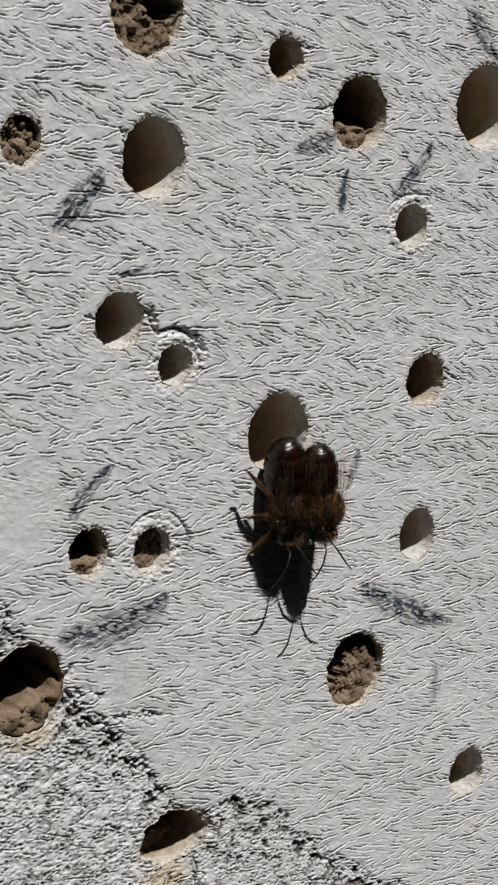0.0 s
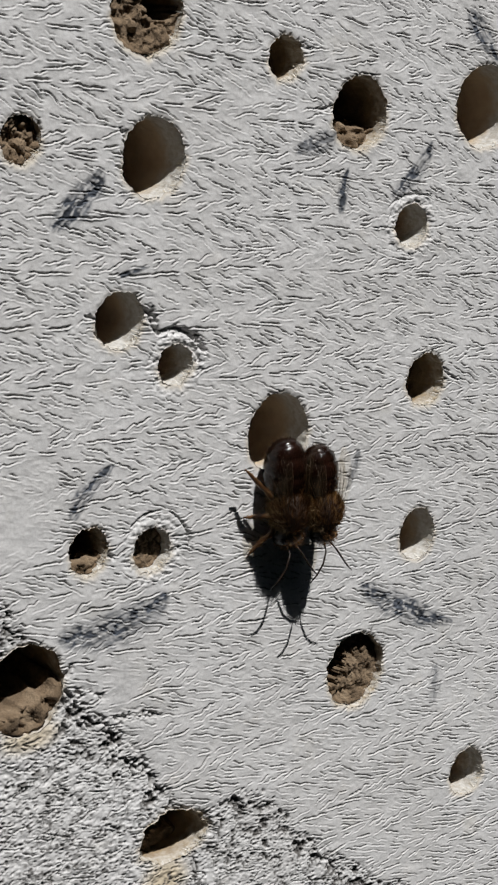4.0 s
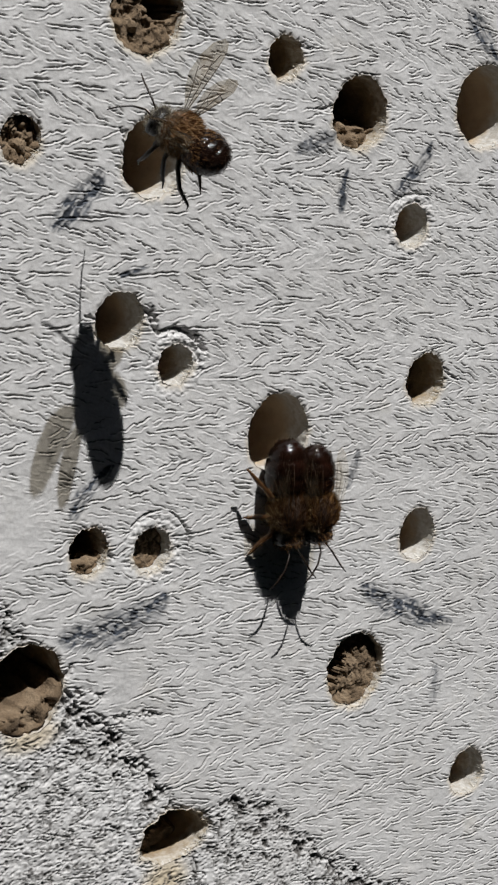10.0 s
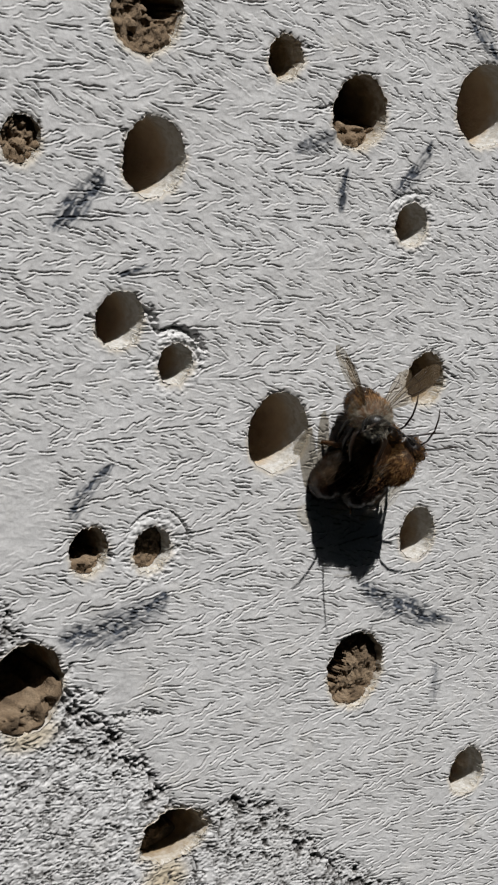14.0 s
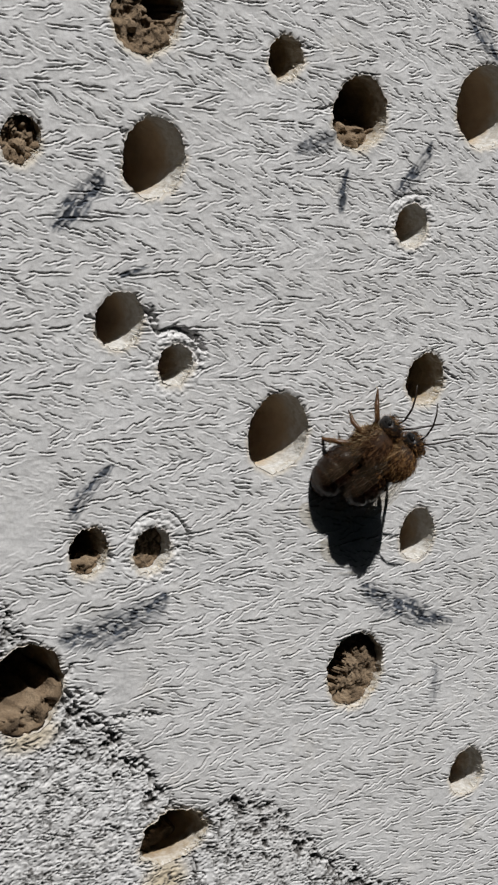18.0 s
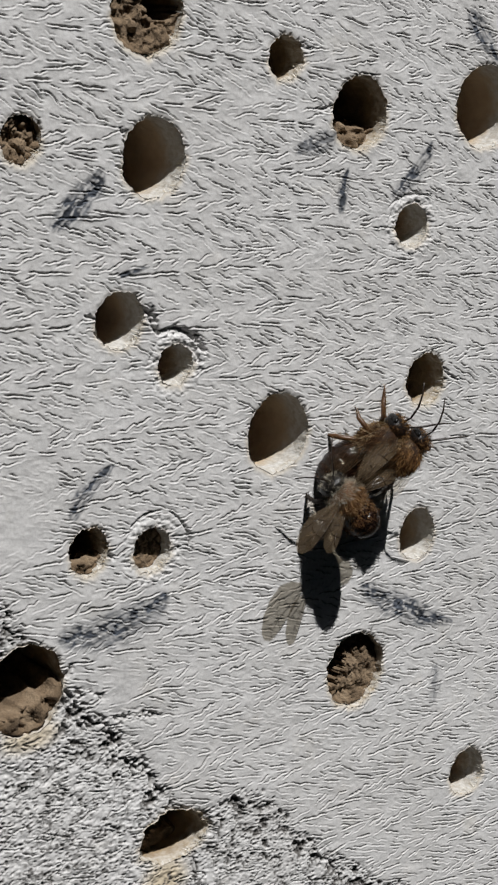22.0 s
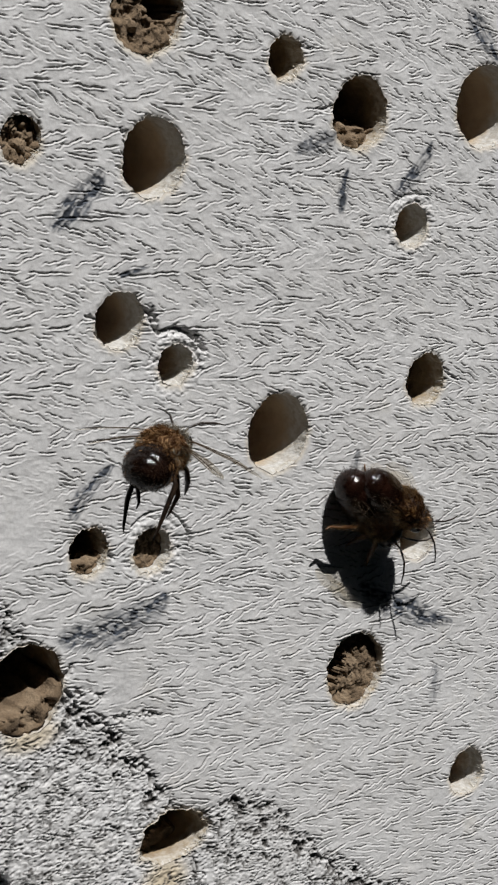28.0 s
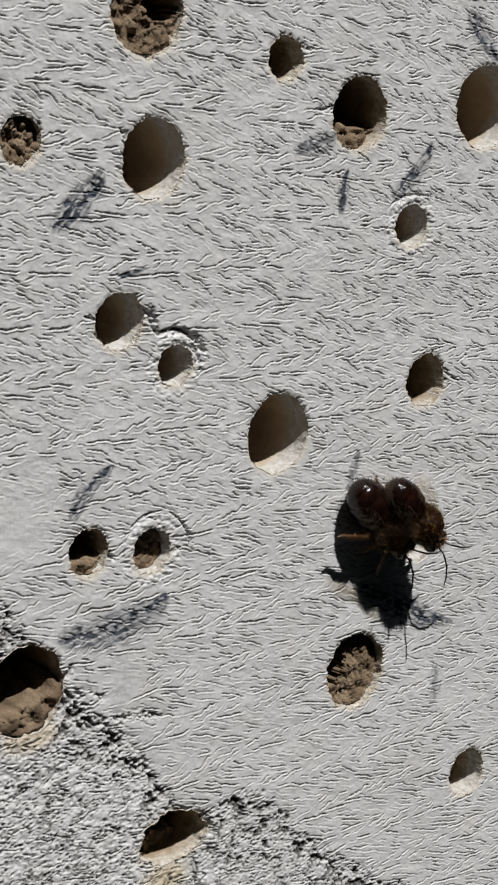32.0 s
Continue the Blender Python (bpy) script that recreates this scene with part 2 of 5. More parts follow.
# rubbed marks: three points of a bow on the chart, half width, strength
MARKS = [((-20.3, 23.5), (-16.9, 26.9), (-15.9, 29.7), 1.0, 1.0),
         ((27.9, 54.8), (28.9, 52.5), (31.4, 49.9), 0.9, 1.0),
         ((17.9, 31.2), (21.3, 34.0), (22.7, 38.0), 0.65, 1.0),
         ((11.0, 28.4), (11.1, 30.8), (11.9, 33.5), 0.42, 1.0),
         ((5.9, 35.0), (8.6, 36.1), (10.5, 37.7), 0.8, 0.8),
         ((-20.2, -22.3), (-13.6, -22.6), (-9.9, -18.5), 1.5, 1.0),
         ((15.0, -18.9), (19.0, -22.6), (26.7, -24.4), 1.25, 1.0),
         ((24.8, -30.6), (25.3, -33.5), (24.3, -36.1), 0.55, 0.55),
         ((-19.3, -8.4), (-18.1, -4.9), (-15.1, -2.7), 0.6, 1.0),
         ((13.6, -1.1), (13.3, -3.7), (12.2, -5.8), 0.42, 0.7),
         ((-13.9, 18.6), (-12.8, 19.3), (-11.0, 19.9), 0.28, 1.1),
         ((-14.4, -26.3), (-14.6, -29.0), (-14.9, -31.4), 0.95, 0.12)]
# small torn hollows: three points of a bow, half width, depth
GOUGES = [((-12.0, 15.3), (-10.6, 14.7), (-10.2, 12.7), 0.42, 1.3),
          ((-10.0, 12.4), (-7.4, 14.5), (-5.1, 10.7), 0.34, 1.2),
          ((-6.8, 11.3), (-5.9, 10.8), (-5.7, 9.5), 0.3, 0.9),
          ((-13.3, -9.9), (-12.1, -8.2), (-10.1, -8.0), 0.16, 0.6),
          ((-9.1, -8.1), (-6.9, -9.8), (-6.9, -12.2), 0.16, 0.5),
          ((17.1, 29.5), (18.8, 32.0), (22.9, 31.6), 0.14, 0.55),
          ((-13.7, 34.4), (-13.3, 34.1), (-13.2, 33.6), 0.3, 0.8),
          ((-17.7, 14.0), (-17.2, 13.9), (-16.5, 13.7), 0.16, 0.7),
          ((-16.8, 12.2), (-16.4, 11.8), (-16.1, 11.5), 0.16, 0.5),
          ((7.9, 40.1), (9.2, 40.0), (10.3, 40.9), 0.22, 0.7),
          ((-16.2, -12.4), (-15.4, -13.1), (-15.2, -13.6), 0.25, 0.8),
          ((-9.2, -13.4), (-8.6, -12.8), (-8.0, -12.4), 0.3, 0.9),
          ((-21.4, -26.5), (-20.3, -27.3), (-19.8, -25.7), 0.3, 0.6),
          ((-5.9, -46.0), (-4.7, -46.9), (-4.7, -48.8), 0.4, 0.9),
          ((25.0, 10.0), (25.8, 8.7), (27.2, 8.4), 0.16, 0.6),
          ((6.1, 47.0), (6.6, 46.6), (7.5, 46.9), 0.2, 0.6),
          ((18.0, -12.7), (18.8, -12.3), (19.7, -12.2), 0.1, 0.5),
          ((-21.0, -29.4), (-15.5, -35.2), (-9.5, -44.7), 1.7, 0.9),
          ((-16.8, -33.5), (-13.8, -32.0), (-10.3, -32.6), 0.8, 0.8),
          ((-5.5, -46.2), (-1.5, -44.7), (1.7, -44.5), 0.6, 0.7),
          ((-26.8, -17.5), (-25.7, -18.9), (-25.2, -20.6), 0.5, 0.5),
          ((-20.9, -28.6), (-18.6, -29.3), (-16.5, -29.7), 0.7, 0.8),
          ((2.1, -52.0), (5.7, -52.0), (11.7, -57.2), 0.9, 0.6),
          ((11.7, -57.6), (14.1, -57.7), (16.4, -57.4), 0.6, 0.5)]
# smooth patches: place, half width, half height
WIPED = [(-14.5, -28.7, 1.6, 3.4), (-25.2, -9.4, 3.6, 5.0), (8.0, 21.7, 1.4, 2.6), (-9.0, 6.2, 1.6, 1.0), (-23.1, -2.3, 2.0, 1.2)]


def bow(a0, a1, a2, wide, shape, steps, rise, swell):
    """The squared distance, in half widths, from a bowed stroke, with the window of the chart that it fills."""
    xs, ys = [c[0] for c in (a0, a1, a2)], [c[1] for c in (a0, a1, a2)]
    m = wide * 3.4 + 0.3
    j0, j1 = max(0, int((min(ys) - m - Q0) / CELL)), min(shape[0], int((max(ys) + m - Q0) / CELL))
    i0, i1 = max(0, int((min(xs) - m - P0) / CELL)), min(shape[1], int((max(xs) + m - P0) / CELL))
    q, p = np.meshgrid(Q0 + (np.arange(j0, j1) + 0.5) * CELL, P0 + (np.arange(i0, i1) + 0.5) * CELL, indexing="ij")
    dist = np.full(p.shape, 1e9)
    for k in range(steps + 1):
        t = k / steps
        x = a0[0] * (1 - t) ** 2 + 2 * a1[0] * t * (1 - t) + a2[0] * t * t
        y = a0[1] * (1 - t) ** 2 + 2 * a1[1] * t * (1 - t) + a2[1] * t * t
        s = wide * (rise + 0.75 * math.sin(math.pi * min(1, 0.1 + swell * t)))
        dist = np.minimum(dist, ((p - x) ** 2 + (q - y) ** 2) / s ** 2)
    return (slice(j0, j1), slice(i0, i1)), dist


def face_charts():
    """Relief, darker colour in the cracks, pits and hollows, and dark rub marks over the whole face."""
    rs = np.random.RandomState(7)
    rnd = random.Random(11)
    shape = (int((Q1 - Q0) / CELL), int((P1 - P0) / CELL))
    crack = np.zeros(shape)
    pts = []
    # bands of short stepped cracks, slanting down in the broad bands and up in the narrow ones; none comes too near another
    taken = np.zeros((int((Q1 - Q0) / 0.1) + 60, int((P1 - P0) / 0.1) + 60), bool)
    for turn in range(40000):
        p, q = rnd.uniform(P0 + 1, P1 - 1), rnd.uniform(Q0 + 1, Q1 - 1)
        slope = min(0.26, max(0.02, 0.145 - 0.0033 * q))
        w = (q - slope * p - BAND_START + 0.5 * math.sin(p * 0.16 + q * 0.2)) / 6.0
        f = w - math.floor(w)
        if turn < 700:
            q, f = q + (0.655 - f) * 6.0, 0.655
        if 0.68 < f and rnd.random() < 0.3:
            continue
        if q < float(rough_edge(p)) - 0.4 and rnd.random() < 0.85:
            continue
        long = 1.15 if turn < 9000 else 0.7
        if f < 0.05 or 0.63 < f < 0.68:
            tilt, le = rnd.uniform(-0.16, 0.16), rnd.uniform(1.6, 3.6) * long
        elif f < 0.63:
            tilt, le = -rnd.uniform(0.32, 0.58), rnd.uniform(1.6, 3.8) * long
        else:
            tilt, le = rnd.uniform(0.26, 0.46), rnd.uniform(1.8, 4.0) * long
        tilt += slope * 0.8
        room = 3 if turn > 6000 else 4
        deep, wide = rnd.uniform(0.45, 1.0), rnd.uniform(0.038, 0.060)
        if turn < 700:
            deep, wide = rnd.uniform(0.8, 1.25), rnd.uniform(0.050, 0.074)
        if not Q0 + 1 < q < Q1 - 2:
            continue
        x, y, k = p - le * 0.5, q - tilt * le * 0.5, max(4, int(le / 0.05))
        left, line_, spare = 0.0, [], 10
        for j in range(k):
            if left <= 0:
                left = rnd.uniform(0.1, 0.36)
                way = tilt * rnd.choice((-0.2, 0.4, 1.2, 2.4)) + rnd.uniform(-0.26, 0.26) - 0.9 * (y - q - tilt * (x - p))
                fat = wide * rnd.choice((0.65, 0.85, 1.0, 1.3))
            jy, ix = int((y - Q0) / 0.1) + 8, int((x - P0) / 0.1) + 8
            if taken[jy, ix]:
                if len(line_) < 6 or spare == 0:
                    break
                spare -= 1
            line_.append((x, y, fat, jy, ix))
            x, y, left = x + 0.05, y + 0.05 * way, left - 0.05
        n = len(line_)
        if n < (22 if turn < 6000 else 15):
            continue
        for j, (x, y, fat, jy, ix) in enumerate(line_):
            t = j / n
            pts.append((x, y, deep * min(1, 4 * t + 0.3, 5 * (1 - t) + 0.2), fat))
            taken[jy - room:jy + room + 1, ix - 2:ix + 3] = True
    for _ in range(7500):
        p, q = rnd.uniform(P0, 24), rnd.uniform(Q0, -14)
        if q > float(rough_edge(p)) + rnd.gauss(0.2, 0.7):
            continue
        way, bend = rnd.uniform(-1.9, 1.6), rnd.gauss(0, 2.6)
        le, deep, wide = rnd.uniform(0.05, 0.45), rnd.uniform(0.3, 1.15), rnd.uniform(0.06, 0.12)
        k = max(4, int(le / 0.05))
        for j in range(k):
            t = j / k
            pts.append((p, q, deep * min(1, 5 * t, 5 * (1 - t)), wide))
            p, q, way = p + math.cos(way) * 0.05, q + math.sin(way) * 0.05, way + bend * 0.05
    # splits that run out from the rims of the holes, most on the upper and far side
    for i, (cu, cv, ra, rb, deep_, rg, kind) in enumerate(HOLES):
        for _ in range(int(8 + 5 * ra)):
            ang = rnd.gauss(0.75, 1.0) if rnd.random() < 0.8 else rnd.uniform(0, 6.28)
            le = rnd.uniform(0.15, 0.75) if rnd.random() < 0.9 else rnd.uniform(1.0, 1.8)
            deep, wide = rnd.uniform(0.7, 2.0), rnd.uniform(0.05, 0.09)
            skew = rnd.gauss(0, 0.35)
            k = int(le / 0.05) + 3
            for j in range(k):
                t = j / k
                r = float(rim(i, np.float64(ang)))
                u, v = cu + (ra * r + le * t - 0.05) * math.cos(ang + skew * t * le / ra), cv + (rb * r + le * t - 0.05) * math.sin(ang + skew * t * le / ra)
                pts.append((*chart(u, v), deep * (1 - t), wide * (1.2 - 0.7 * t)))
    a = np.array(pts)
    a = a[np.argsort(a[:, 2])]
    ix0, iy0 = ((a[:, 0] - P0) / CELL).astype(int), ((a[:, 1] - Q0) / CELL).astype(int)
    for dy in range(-3, 4):
        for dx in range(-3, 4):
            ix, iy = ix0 + dx, iy0 + dy
            ok = (ix >= 0) & (iy >= 0) & (ix < shape[1]) & (iy < shape[0])
            ex, ey = (ix + 0.5) * CELL + P0 - a[:, 0], (iy + 0.5) * CELL + Q0 - a[:, 1]
            val = (a[:, 2] * np.exp(-(ex * ex + ey * ey) / (2 * a[:, 3] ** 2)))[ok]
            at_ = (iy[ok], ix[ok])
            for _ in range(2):
                crack[at_] = np.maximum(crack[at_], val)
    q, p = np.meshgrid(Q0 + (np.arange(shape[0]) + 0.5) * CELL, P0 + (np.arange(shape[1]) + 0.5) * CELL, indexing="ij")
    n1, n2, n3 = (smooth_noise(shape, c / CELL, rs) for c in (5.0, 1.3, 0.5))
    n4, n5 = smooth_noise(shape, 0.85 / CELL, rs), smooth_noise(shape, 0.33 / CELL, rs)
    clear = ease(-0.8, -0.2, n1 + 0.3 * n2)
    line = q - rough_edge(p)
    torn = ease(1.0, -1.4, line + 1.6 * n2)
    edge = np.exp(-((line + 0.8 + 1.6 * n1) / 1.9) ** 2)
    far = np.exp(-((line + 6.0 + 2.5 * n1) / 1.6) ** 2) * 0.6
    crack *= np.maximum(0.72 + 0.28 * clear, torn)
    for wp, wq, sp, sq in WIPED:
        crack *= 1 - 0.85 * np.exp(-(((p - wp) / sp) ** 2 + ((q - wq) / sq) ** 2) ** 1.5) 
    n6, n7 = smooth_noise(shape, 0.95 / CELL, rs), smooth_noise(shape, 0.2 / CELL, rs)
    ridge = 1 - np.abs(smooth_noise(shape, 0.5 / CELL, rs) + 0.45 * n5 + 0.2 * n6) * 3.6
    ridge = np.maximum(0.75 * ridge, 1 - np.abs(smooth_noise(shape, 1.0 / CELL, rs) + 0.5 * n4 + 0.25 * n5) * 5.5)
    pit = np.maximum(np.clip(ridge, 0, 1), np.clip(1.9 * n5 + 0.7 * n4 - 0.45, 0, 1)) * np.clip(0.55 + 0.9 * n6 + 0.5 * edge + 0.4 * far, 0, 1.3) * torn
    hollow = np.clip((edge + far) * torn * (0.7 * n6 + 0.6 * n4 + 0.7 * n5 + 0.07) * 2.0, 0, 1)
    below = np.roll(crack, -3, 0)
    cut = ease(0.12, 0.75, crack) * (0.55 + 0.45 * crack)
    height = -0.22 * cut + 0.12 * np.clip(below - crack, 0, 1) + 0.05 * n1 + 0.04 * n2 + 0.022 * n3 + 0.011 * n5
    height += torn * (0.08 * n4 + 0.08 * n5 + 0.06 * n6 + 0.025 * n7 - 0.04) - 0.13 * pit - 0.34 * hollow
    # darker colour that follows the cracks, pits and hollows
    recess_tone = ease(0.18, 0.65, crack) * 0.84 + np.clip(pit * 1.9 - 0.55, 0, 1) * 0.8 + hollow * 0.8
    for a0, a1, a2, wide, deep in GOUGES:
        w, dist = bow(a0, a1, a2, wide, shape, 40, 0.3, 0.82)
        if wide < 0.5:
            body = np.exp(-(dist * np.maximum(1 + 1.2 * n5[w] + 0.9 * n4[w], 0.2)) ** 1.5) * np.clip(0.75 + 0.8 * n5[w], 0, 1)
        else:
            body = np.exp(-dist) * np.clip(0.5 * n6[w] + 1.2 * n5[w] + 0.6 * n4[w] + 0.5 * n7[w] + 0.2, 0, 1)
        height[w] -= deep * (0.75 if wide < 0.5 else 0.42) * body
        recess_tone[w] = np.maximum(recess_tone[w], (0.8 if wide < 0.5 else 0.65) * body)
    smudge = np.zeros(shape)
    for a0, a1, a2, wide, force in MARKS:
        w, dist = bow(a0, a1, a2, wide * 1.15, shape, 32, 0.35, 0.9)
        body = np.exp(-dist * 1.1)
        gx, gy = a2[0] - a0[0], a2[1] - a0[1]
        across = (p[w] * -gy + q[w] * gx) / math.hypot(gx, gy)
        body *= np.clip(0.85 + 0.5 * n4[w] + 0.3 * n2[w], 0, 1.2)
        lines = np.sin(across * 7.5 + 2.2 * n4[w] + 1.5 * n2[w]) + 0.6 * np.sin(across * 17 + 2.5 * n4[w])
        rub = 0.74 * ease(0.03, 0.4, body) * np.clip(0.75 + 0.3 * lines + 0.35 * n5[w], 0.1, 1.2)
        fleck = ease(0.5, 0.75, body * (0.66 + 0.14 * lines + 0.45 * n5[w] + 0.4 * n4[w] + 0.3 * crack[w]))
        smudge[w] = np.maximum(smudge[w], force * np.clip(rub + 0.6 * fleck, 0, 1))
        height[w] -= body * 0.14 * np.clip(n5[w] + 0.4 * n4[w], 0, 1) * force
    grit = 0.16 * n4 + 0.20 * n5 + 0.06 * n7 - 0.35 * np.clip(ridge, 0, 1) * np.clip(0.3 + n6, 0, 1)
    return height, np.clip(recess_tone, 0, 1), np.clip(smudge, 0, 1), grit


def sample(grid, p, q):
    x, y = np.clip((p - P0) / CELL - 0.5, 0, grid.shape[1] - 2), np.clip((q - Q0) / CELL - 0.5, 0, grid.shape[0] - 2)
    xi, yi = x.astype(int), y.astype(int)
    fx, fy = x - xi, y - yi
    return (grid[yi, xi] * (1 - fx) + grid[yi, xi + 1] * fx) * (1 - fy) + (grid[yi + 1, xi] * (1 - fx) + grid[yi + 1, xi + 1] * fx) * fy


def build_face(parent):
    height, recess_tone, smudge, grit = face_charts()
    nu, nv = int((SPAN_U[1] - SPAN_U[0]) / STEP) + 1, int((SPAN_V[1] - SPAN_V[0]) / RISE) + 1
    u, v = np.meshgrid(np.linspace(*SPAN_U, nu), np.linspace(*SPAN_V, nv))
    u, v = u.ravel(), v.ravel()
    out = np.zeros(len(u), bool)
    flat = np.ones(len(u))
    dip = np.zeros(len(u))
    crust = np.zeros(len(u))
    tan = np.zeros(len(u))
    for i, (cu, cv, ra, rb, deep, rg, kind) in enumerate(HOLES):
        du, dv = (u - cu) / ra, (v - cv) / rb
        ang = np.arctan2(dv, du)
        lim = rim(i, ang)
        d = np.hypot(du, dv) / lim
        near = np.abs(d - 1) < 0.62 * STEP / min(ra, rb)
        u[near], v[near] = cu + (u[near] - cu) / d[near], cv + (v[near] - cv) / d[near]
        d = np.where(near, 1.0, d)
        out |= d < 0.999
        gap = (d - 1) * min(ra, rb)
        if i in HALO:
            flat *= 1 - 0.6 * np.exp(-(gap / 1.0) ** 2)
            crust += np.exp(-((gap - 0.7) / 0.75) ** 2)
            dip += 0.10 * np.exp(-((gap - 1.25) / 0.18) ** 2) * np.clip(np.sin(ang - 0.2) * 0.8 + 0.45, 0, 1)
        else:
            flat *= 1 - 0.3 * np.exp(-(gap / 0.15) ** 2)
        dip += 0.10 * np.exp(-(gap / 0.30) ** 2)
        tan = np.maximum(tan, 0.55 * np.exp(-(gap / 0.5) ** 2) * (0.3 + 0.7 * (np.sin(ang) < 0)))
        if i == 14:
            tan = np.maximum(tan, 0.85 * np.exp(-(((u - cu - 0.5) / 4.0) ** 2 + ((v - cv + 5.6) / 1.8) ** 2) ** 2))
        if i == 16:
            tan = np.maximum(tan, 0.95 * np.exp(-(((u - cu + 1.4) / 3.4) ** 2 + ((v - cv + 5.2) / 2.7) ** 2) ** 2))
    p, q = chart(u, v)
    h = sample(height, p, q) * flat - dip + 0.55 * sample(grit, p, q) * crust
    co = np.stack([u * MM, -h * MM, v * MM], 1) + np.array(MID)
    idx = np.arange(nu * nv).reshape(nv, nu)
    quads = np.stack([idx[:-1, :-1], idx[:-1, 1:], idx[1:, 1:], idx[1:, :-1]], -1).reshape(-1, 4)
    quads = quads[~out[quads].any(1)]
    used = np.zeros(len(u), bool)
    used[quads.ravel()] = True
    renum = np.cumsum(used) - 1
    co, quads = co[used], renum[quads]
    me = bpy.data.meshes.new("painted_face")
    me.vertices.add(len(co))
    me.vertices.foreach_set("co", co.ravel().astype(np.float32))
    me.loops.add(quads.size)
    me.loops.foreach_set("vertex_index", quads.ravel().astype(np.int32))
    me.polygons.add(len(quads))
    me.polygons.foreach_set("loop_start", np.arange(0, quads.size, 4, dtype=np.int32))
    for name, values in (("recess_tone", sample(recess_tone, p, q) * flat), ("smudge", sample(smudge, p, q)), ("tan", tan)):
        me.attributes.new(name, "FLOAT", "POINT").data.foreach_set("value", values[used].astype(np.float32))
    me.update(calc_edges=True)
    me.shade_smooth()
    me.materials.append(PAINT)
    ob = new("painted_face", me)
    ob.parent = parent
    return ob


def build_bore(i, parent):
    """The drilled tube with its end."""
    cu, cv, ra, rb, deep, rg, kind = HOLES[i]
    bm = bmesh.new()
    segs, rows = 96, [0.0, 0.35, 0.9, 1.8, 3.2, 5.5, 9, 14, 22, 40]
    rows = [r for r in rows if r < deep] + [deep]
    loops = []
    for d in rows:
        loop = []
        for k in range(segs):
            a = 2 * math.pi * k / segs
            f = 1 + (float(rim(i, np.float64(a))) - 1) * math.exp(-d / 1.6)
            f += 0.012 * math.sin(k * 2.4 + d * 0.6) * min(1, max(d, 0))
            loop.append(bm.verts.new(spot(cu + (ra * f + 0.02) * math.cos(a), cv + (rb * f + 0.02) * math.sin(a), -d - 0.09)))
        loops.append(loop)
    for a, b in zip(loops, loops[1:]):
        for k in range(segs):
            bm.faces.new((a[k], b[k], b[(k + 1) % segs], a[(k + 1) % segs]))
    tip = bm.verts.new(spot(cu, cv, -deep - min(ra, rb) * 0.5))
    for k in range(segs):
        bm.faces.new((loops[-1][k], tip, loops[-1][(k + 1) % segs]))
    return part("bore", bm, BORE if kind == "pale" else BORE_DARK, parent, "drilled hole")


def build_fibres(i, parent):
    """Split fibres that stand round the rim and lie in the mouth of the hole, most on one side."""
    cu, cv, ra, rb, deep, rg, kind = HOLES[i]
    rnd = random.Random(100 + i)
    verts, faces = [], []
    for _ in range(int(16 * (ra + rb))):
        a = rnd.gauss(-0.75, 0.65) if rnd.random() < 0.985 else rnd.uniform(0, 6.28)
        f = float(rim(i, np.float64(a)))
        c, s = math.cos(a), math.sin(a)
        base = Vector((cu + ra * f * c, cv + rb * f * s, -0.1))
        inner = rnd.random() < 0.82
        le = rnd.uniform(0.3, 1.5) * (1.0 if inner else 0.4)
        way = Vector((-c * rnd.uniform(0.0, 0.22), -s * rnd.uniform(0, 0.22), -1)) if inner else Vector((-c * rnd.uniform(0.3, 1.0), -s * rnd.uniform(0.3, 1.0), rnd.uniform(-0.4, 0.35)))
        way = (way + Vector((rnd.gauss(0, 0.3), rnd.gauss(0, 0.3), 0))).normalized()
        side = Vector((-s, c, 0)) * rnd.uniform(0.012, 0.036)
        start = base + Vector((c, s, 0)) * 0.06
        k = len(verts)
        mid = start + way * le * 0.5 - Vector((c, s, 0)) * rnd.uniform(0, 0.10)
        for w in (start - side, start + side, mid + side * 0.8, mid - side * 0.8, start + way * le):
            verts.append(spot(*w))
        faces += [(k, k + 1, k + 2, k + 3), (k + 3, k + 2, k + 4)]
    ob = raw("split_fibre", verts, faces, FIBRE, parent, "pale frayed wood fibres round the hole")
    return tagged(ob, kind="stuff")


